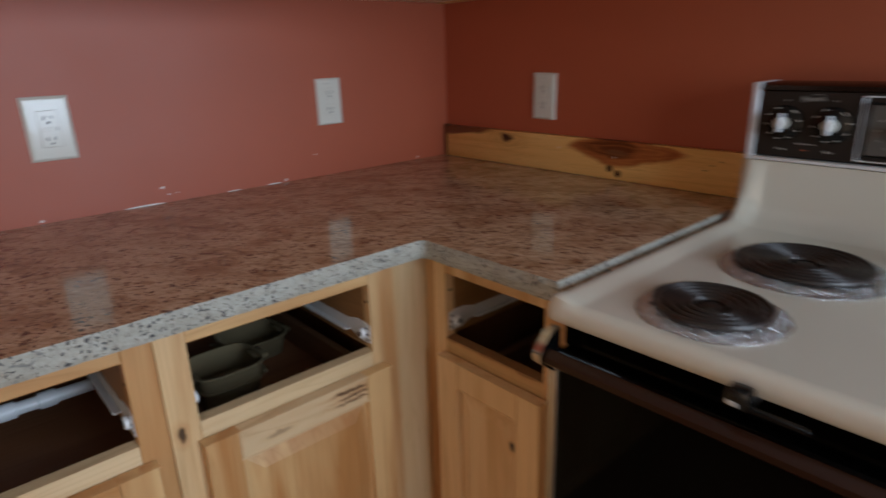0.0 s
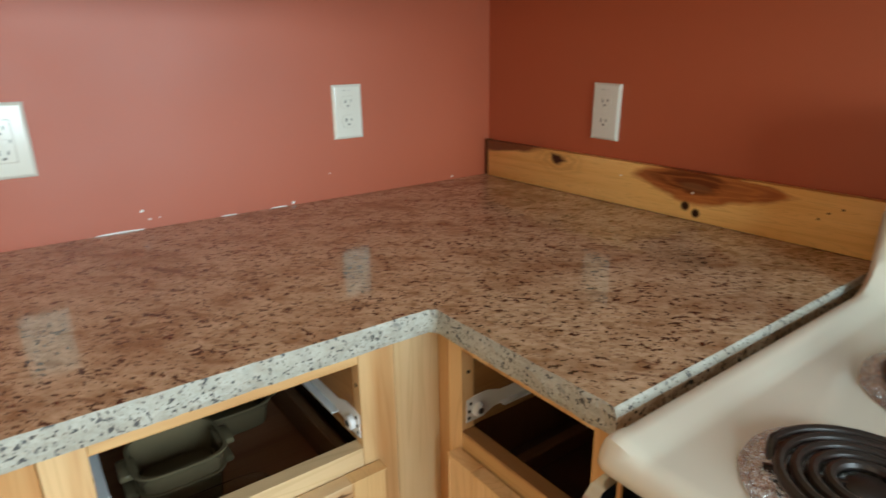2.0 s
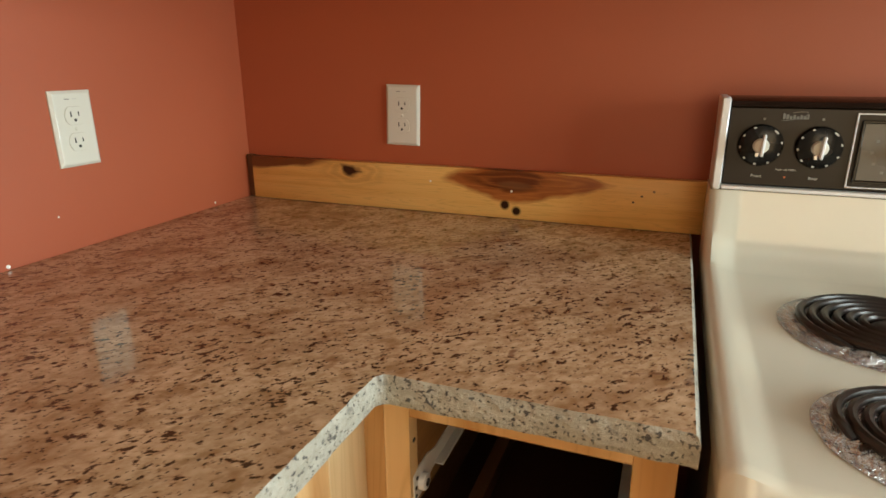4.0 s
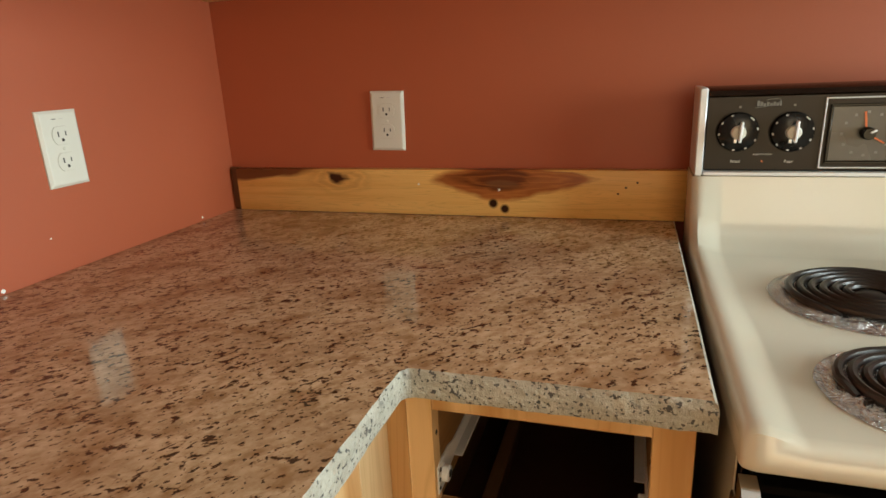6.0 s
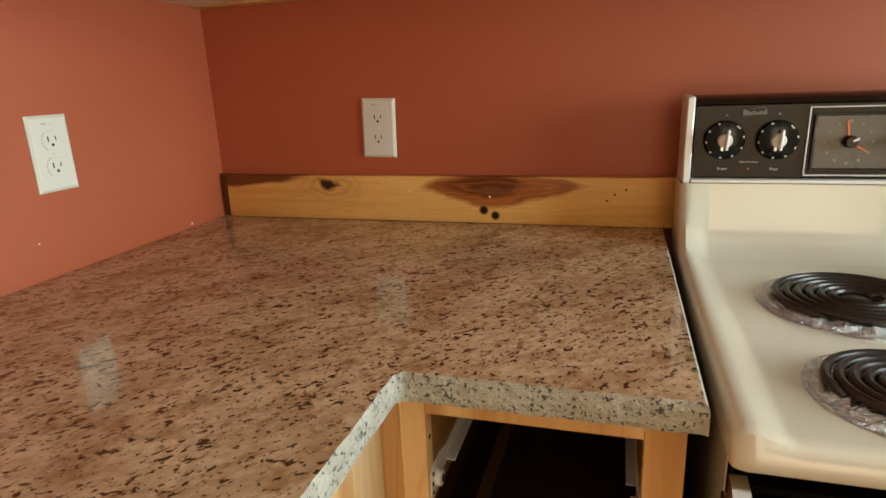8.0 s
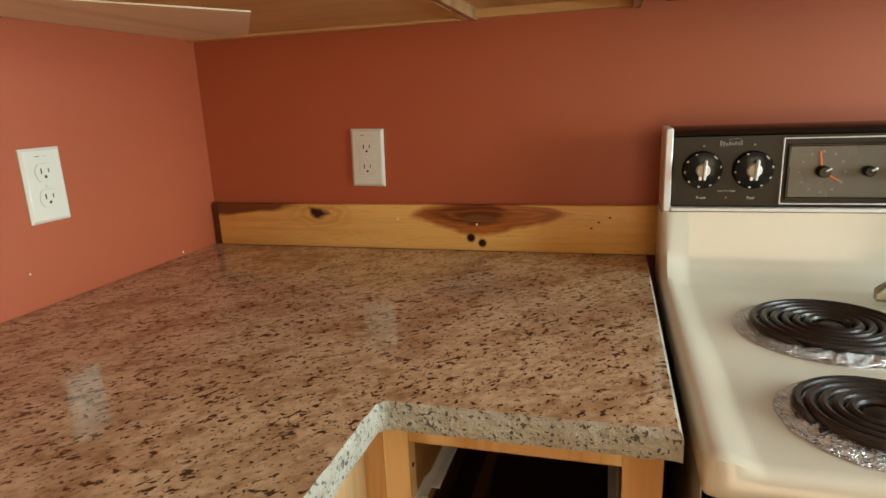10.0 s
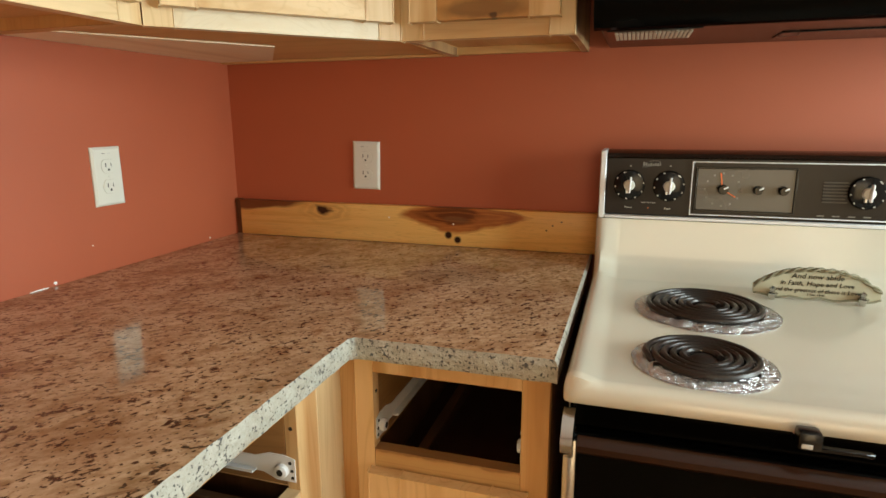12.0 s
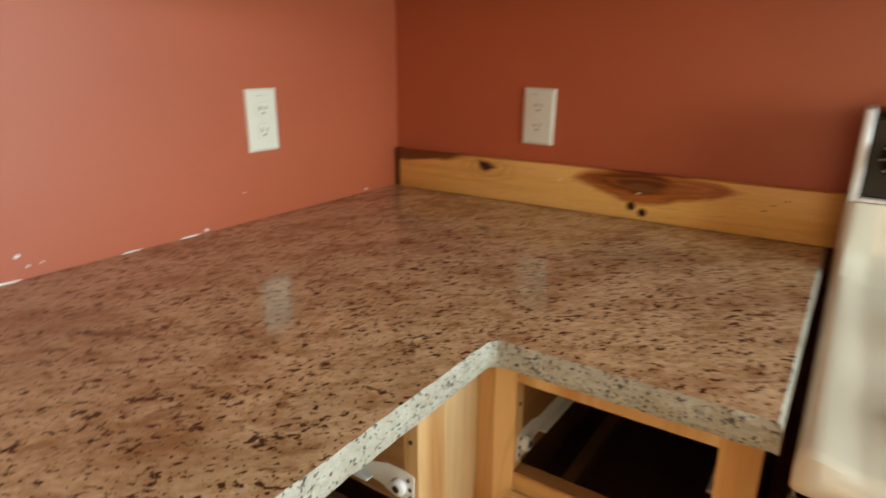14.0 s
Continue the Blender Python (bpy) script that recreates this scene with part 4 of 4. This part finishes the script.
        part("handle_bracket", extrude(B(), prof2, "x", x - 0.001, x + 0.0125), TRIM, door, "chrome handle end")
    hp = [(-0.676, 0.850), (-0.684, 0.8485), (-0.689, 0.843), (-0.689, 0.836), (-0.684, 0.831), (-0.676, 0.8295)]
    part("handle", extrude(B(), hp, "x", SX0 + 0.0195, SX1 - 0.0195), HANDLE, door, "dark brown door handle")
    part("drawer", box(B(), SX0 + 0.012, SX1 - 0.012, -0.652, -0.6205, 0.06, 0.222, 0.004), BLACK, st, "black storage drawer")
    # door lock lever
    lev = part("lock_lever", box(B(), 1.153, 1.176, -0.690, -0.669, 0.876, 0.896, 0.004, 2), BLACK, st, "black oven lock lever")
    part("lever_window", box(B(), 1.1565, 1.1665, -0.6912, -0.6895, 0.8795, 0.8842, 0.0005), PRINT, lev)
    part("lever_arm", box(B(), 1.1755, 1.225, -0.680, -0.673, 0.872, 0.877, 0.001), KNOB, lev)
    part("lever_post", box(B(), 1.160, 1.172, -0.6705, -0.638, 0.871, 0.8785, 0.001), CHROME, lev)
    return st


electric_stove()


# ---- verse plaque on the stove ----
def plaque():
    cx, w, zb, h, y = 1.279, 0.093, 0.9100, 0.0500, -0.225
    th = thing("verse_plaque", (cx, y, ST), "sage cast plaque with twig rim and verse on silver feet", "plaque")
    outline = [(cx + w * s, zb + 0.004 * abs(s) ** 8) for s in np.linspace(-1, 1, 21)]
    top = []
    for k in range(41):
        t = k / 40
        x = cx + w - 2 * w * t
        s = abs(2 * t - 1)
        z = zb + h * (1 - s ** 2.6 * 0.64) + 0.0022 * noise.noise(Vector((x * 60, 0, 7)))
        top.append((x, z))
    outline += top
    part("tablet", extrude(B(), outline, "y", y, y + 0.010), SIGNSTONE, th, smooth=False)
    bm = B()
    for strand in range(2):
        pts = []
        for k, (x, z) in enumerate(top):
            a = k * 0.9 + strand * math.pi
            pts.append((x, y - 0.001 + 0.0026 * math.cos(a), z - 0.001 + 0.0028 * math.sin(a)))
        tube(bm, pts, 0.0021, 6)
    base = [(cx - w + 2 * w * k / 20, y - 0.001, zb + 0.004 * abs(k / 10 - 1) ** 8 + 0.0018 * math.sin(k * 1.3)) for k in range(21)]
    tube(bm, base, 0.0016, 6)
    part("twig_rim", bm, SIGNRIM, th, "twisted twig rim")
    for words, z, size in (("And now abide", 0.9430, 0.0125), ("in Faith, Hope and Love", 0.9310, 0.0112), ("and the greatest of these is Love", 0.9200, 0.0097), ("1 Cor. 13:13", 0.9145, 0.005)):
        text_on(th, words, cx, z, y - 0.0006, size, INK)
    for fx in (-0.066, 0.066):
        foot = lathe(B(), [(0.0, -0.0085), (0.0045, -0.0085), (0.0052, -0.004), (0.0095, 0.003), (0.004, 0.006), (0.0055, 0.011), (0.0, 0.016)], (cx + fx, y - 0.008, ST + 0.0088), "z", 5)
        part("foot", foot, PEWTER, th, "silver star-shaped foot", smooth=False)
        part("foot_strut", box(B(), cx + fx - 0.002, cx + fx + 0.002, y - 0.010, y + 0.020, ST + 0.0045, ST + 0.0165, 0.0008), PEWTER, th)
    return th


plaque()


# ---- upper cabinets ----
UB, UT, UD = 1.335, 2.10, 0.310


def upper_cabinet(at, a0, a1, d_back, along, label, trim_door=0.027):
    unit = thing("wall_cabinet", Vector(at((a0 + a1) / 2, -0.15, UB)), label, "cabinet", "wall cabinets")
    def slab(p0, p1, d0, d1, q0, q1, bevel=0.001):
        bm = B()
        vs = bmesh.ops.create_cube(bm, size=1.0)["verts"]
        for v in vs:
            v.co = Vector(at(p0 + (v.co.x + 0.5) * (p1 - p0), d0 + (v.co.y + 0.5) * (d1 - d0), q0 + (v.co.z + 0.5) * (q1 - q0)))
        bmesh.ops.bevel(bm, geom=bm.edges[:], offset=bevel, segments=1, affect="EDGES")
        bmesh.ops.recalc_face_normals(bm, faces=bm.faces)
        return bm
    s = 0.040
    part("stile", slab(a0, a0 + s, -0.019, 0.0, UB, UT), PALE["z"], unit)
    part("stile", slab(a1 - s, a1, -0.019, 0.0, UB, UT), PALE["z"], unit)
    part("bottom_rail", slab(a0 + s + 0.0003, a1 - s - 0.0003, -0.019, -0.0004, UB, UB + 0.040), PALE[along], unit)
    part("top_rail", slab(a0 + s + 0.0003, a1 - s - 0.0003, -0.019, -0.0004, UT - 0.04, UT), PALE[along], unit)
    if d_back:
        other = {"x": "y", "y": "x"}.get(along, "x")
        part("side_panel", slab(a0 + 0.0005, a0 + 0.013, d_back, -0.0195, UB + 0.002, UT), UNDER["z"], unit)
        part("side_panel", slab(a1 - 0.013, a1 - 0.0005, d_back, -0.0195, UB + 0.002, UT), UNDER["z"], unit)
        part("bottom_panel", slab(a0 + 0.014, a1 - 0.014, d_back, -0.0195, UB + 0.020, UB + 0.032), UNDER[other], unit)
        part("top_panel", slab(a0 + 0.014, a1 - 0.014, d_back, -0.0195, UT - 0.016, UT - 0.002), UNDER[other], unit)
        part("nailer", slab(a0 + 0.014, a1 - 0.014, d_back, d_back + 0.014, UB + 0.004, UB + 0.0195), UNDER[along], unit)
    panel_door(unit, at, a0 + 0.022, a1 - 0.022, UB + trim_door, UT - 0.025, PALE[along], PALE["z"])
    return unit


def upper_back(a, d, z):
    return (a, -UD - d, z)


def upper_left(a, d, z):
    return (UD + d, a, z)


unit_r = upper_cabinet(upper_back, 0.5855, 0.878, -UD + 0.002, "x", "pale knotty hickory wall cabinet beside the hood")
upper_cabinet(upper_left, -1.22, -0.6005, -UD + 0.002, "y", "pale hickory wall cabinet on the side wall")
P0, P1 = Vector((UD, -0.600)), Vector((0.585, -UD))
DL = (P1 - P0).length
DU = (P1 - P0) / DL
DN = Vector((DU.y, -DU.x))


def upper_corner(a, d, z):
    p = P0 + DU * a + DN * d
    return (p.x, p.y, z)


corner = upper_cabinet(upper_corner, 0.001, DL - 0.001, None, "x", "pale hickory corner wall cabinet with diagonal front")
part("bottom_panel", prism(B(), [(0.002, -0.002), (0.002, -0.585), (0.296, -0.585), (0.571, -0.306), (0.571, -0.002)], UB + 0.0075, UB + 0.020), UNDER["x"], corner, smooth=False)
part("top_panel", prism(B(), [(0.002, -0.002), (0.002, -0.585), (0.296, -0.585), (0.571, -0.306), (0.571, -0.002)], UT - 0.016, UT - 0.002), UNDER["x"], corner, smooth=False)
part("side_panel", box(B(), 0.002, 0.302, -0.5995, -0.5865, UB + 0.002, UT, 0.001), UNDER["z"], corner)
part("side_panel", box(B(), 0.572, 0.5845, -0.306, -0.002, UB + 0.002, UT, 0.001), UNDER["z"], corner)
# raw pale plank, its colour raised further to stand in for bounced light
part("nailer", prism(B(), [(0.002, -0.0305), (0.002, -0.585), (0.10, -0.585), (0.31, -0.27), (0.150, -0.0305)], UB + 0.0048, UB + 0.0072), wood("raw_pale_lit_plank", "y", (0.88, 0.77, 0.56), (0.80, 0.64, 0.40), 0.2), corner, "pale board under the cabinet", smooth=False)
part("nailer", box(B(), 0.002, 0.570, -0.028, -0.002, UB + 0.0015, UB + 0.0072, 0.001), UNDER["x"], corner)
repaint(corner, ("bottom_rail",), wood("raw_pale_rail", "x", (0.72, 0.62, 0.46), (0.66, 0.50, 0.30), 0.25))


KNOT_RAIL = wood("knotty_door_rail", "x", (0.74, 0.49, 0.22), (0.46, 0.22, 0.07), 0.8, dark=(0.10, 0.035, 0.015),
                 knots=((0.750, 1.366, 0.007, 0.005, 1.0), (0.836, 1.366, 0.010, 0.008, 1.0), (0.735, 1.378, 0.075, 0.016, 0.5)))
repaint(unit_r, ("door_rail",), KNOT_RAIL)
repaint(unit_r, ("side_panel",), wood("stained_end_panel", "z", (0.50, 0.30, 0.14), (0.20, 0.08, 0.03), 1.0, flat="x", knots=((-0.30, 1.37, 0.06, 0.03, 0.8),)))


# ---- microwave hood over the stove ----
def microwave_hood():
    x0, x1, z0, z1 = 0.912, 1.674, 1.343, 1.76
    th = thing("microwave_hood", ((x0 + x1) / 2, -0.2, z0), "black microwave hood with steel front over the stove", "microwave")
    part("body", box(B(), x0, x1, -0.382, -0.002, z0 + 0.004, z1, 0.004), BLACK, th)
    prof = [(-0.383, 1.389), (-0.402, 1.389), (-0.410, 1.383), (-0.4135, 1.372), (-0.412, 1.358), (-0.404, 1.343), (-0.394, 1.330), (-0.383, 1.328)]
    part("front_lip", extrude(B(), prof, "x", x0, x1), BLACKGLASS, th, "glossy rounded black lip")
    door = part("door", box(B(), x0, x1 - 0.16, -0.408, -0.386, 1.391, z1 - 0.004, 0.004), STEEL, th, "steel framed door")
    part("door_window", box(B(), x0 + 0.07, x1 - 0.26, -0.4095, -0.4075, 1.50, z1 - 0.07, 0.002), BLACKGLASS, door)
    part("control_panel", box(B(), x1 - 0.158, x1, -0.407, -0.386, 1.391, z1 - 0.004, 0.003), BLACK, th)
    part("underside", box(B(), x0 + 0.006, x1 - 0.006, -0.384, -0.004, z0, z0 + 0.0035, 0.001), HOODBASE, th)
    for fx in (0.936, 1.526):
        part("lamp_frame", box(B(), fx - 0.012, fx + 0.133, -0.268, -0.155, z0 - 0.003, z0 - 0.0002, 0.001), BLACK, th)
        for k in range(18):
            part("lens_rib", box(B(), fx + 0.0067 * k, fx + 0.0067 * k + 0.0054, -0.256, -0.168, z0 - 0.0055, z0 - 0.003, 0.0008), LENS, th)
    part("lamp_cover", box(B(), 1.20, 1.36, -0.16, -0.07, z0 - 0.0025, z0 - 0.0002, 0.001), BLACK, th)
    return th


microwave_hood()


# ---- dishes inside the open cabinet ----
def baking_dish(cx, cy, z, lx, ly, h, material, label, handles=True):
    th = thing("baking_dish", (cx, cy, z), label, "dish", "dishes in the cabinet")
    def loop(k, dz, n=36, power=4.0):
        pts = []
        for t in np.linspace(0, 2 * math.pi, n, endpoint=False):
            c, s = math.cos(t), math.sin(t)
            pts.append((cx + lx * k * math.copysign(abs(c) ** (2 / power), c), cy + ly * k * math.copysign(abs(s) ** (2 / power), s), z + dz))
        return pts
    bm = B()
    rings = [[bm.verts.new(p) for p in loop(k, dz)] for k, dz in ((0.78, 0.0), (0.86, 0.003), (0.94, h * 0.7), (1.0, h - 0.004), (1.03, h - 0.002), (1.02, h), (0.95, h), (0.90, h * 0.7), (0.80, 0.008), (0.5, 0.006))]
    for a, b in zip(rings, rings[1:]):
        for i in range(36):
            bm.faces.new((a[i], a[(i + 1) % 36], b[(i + 1) % 36], b[i]))
    bm.faces.new(rings[0][::-1])
    bm.faces.new(rings[-1])
    bmesh.ops.recalc_face_normals(bm, faces=bm.faces)
    part("bowl", bm, material, th)
    if handles:
        for s in (-1, 1):
            part("handle", box(B(), cx - lx * 0.4, cx + lx * 0.4, cy + s * ly * 1.03 - 0.012, cy + s * ly * 1.03 + 0.012, z + h - 0.014, z + h - 0.004, 0.004, 2), material, th)
    return th


SH = 0.6465
baking_dish(0.425, -0.905, SH, 0.050, 0.055, 0.050, SMOKY, "smoky glass casserole dish on the cabinet shelf")
baking_dish(0.425, -0.905, SH + 0.026, 0.053, 0.058, 0.052, SMOKY, "smoky glass casserole dish stacked in another")
baking_dish(0.290, -0.80, SH, 0.055, 0.062, 0.045, SMOKY, "smoky glass casserole dish at the back of the shelf")
baking_dish(0.510, -0.875, SH, 0.036, 0.065, 0.030, CLEAR, "clear glass dish on the cabinet shelf", False)
divider = box(B(), 0.05, 0.555, -0.722, -0.708, SH, 0.700, 0.001)
tagged(made("support_bar", divider, INNER["x"]), "raw wooden board standing on the cabinet shelf", "wood bar")

# drain pipe inside the cabinet beside it
pipe = thing("drain_pipe", (0.30, -1.33, 0.70), "white plastic pipe across the inside of the cabinet", "pipe")
part("tube", tube(B(), [(0.30, y, 0.70) for y in np.linspace(-1.6065, -1.0590, 12)], 0.0105, 16), WHITEMETAL, pipe)
for y in (-1.20, -1.145):
    part("coupling", lathe(B(), [(0.0107, -0.013), (0.0138, -0.012), (0.0138, 0.012), (0.0107, 0.013)], (0.30, y, 0.70), "y", 24), WHITEMETAL, pipe)
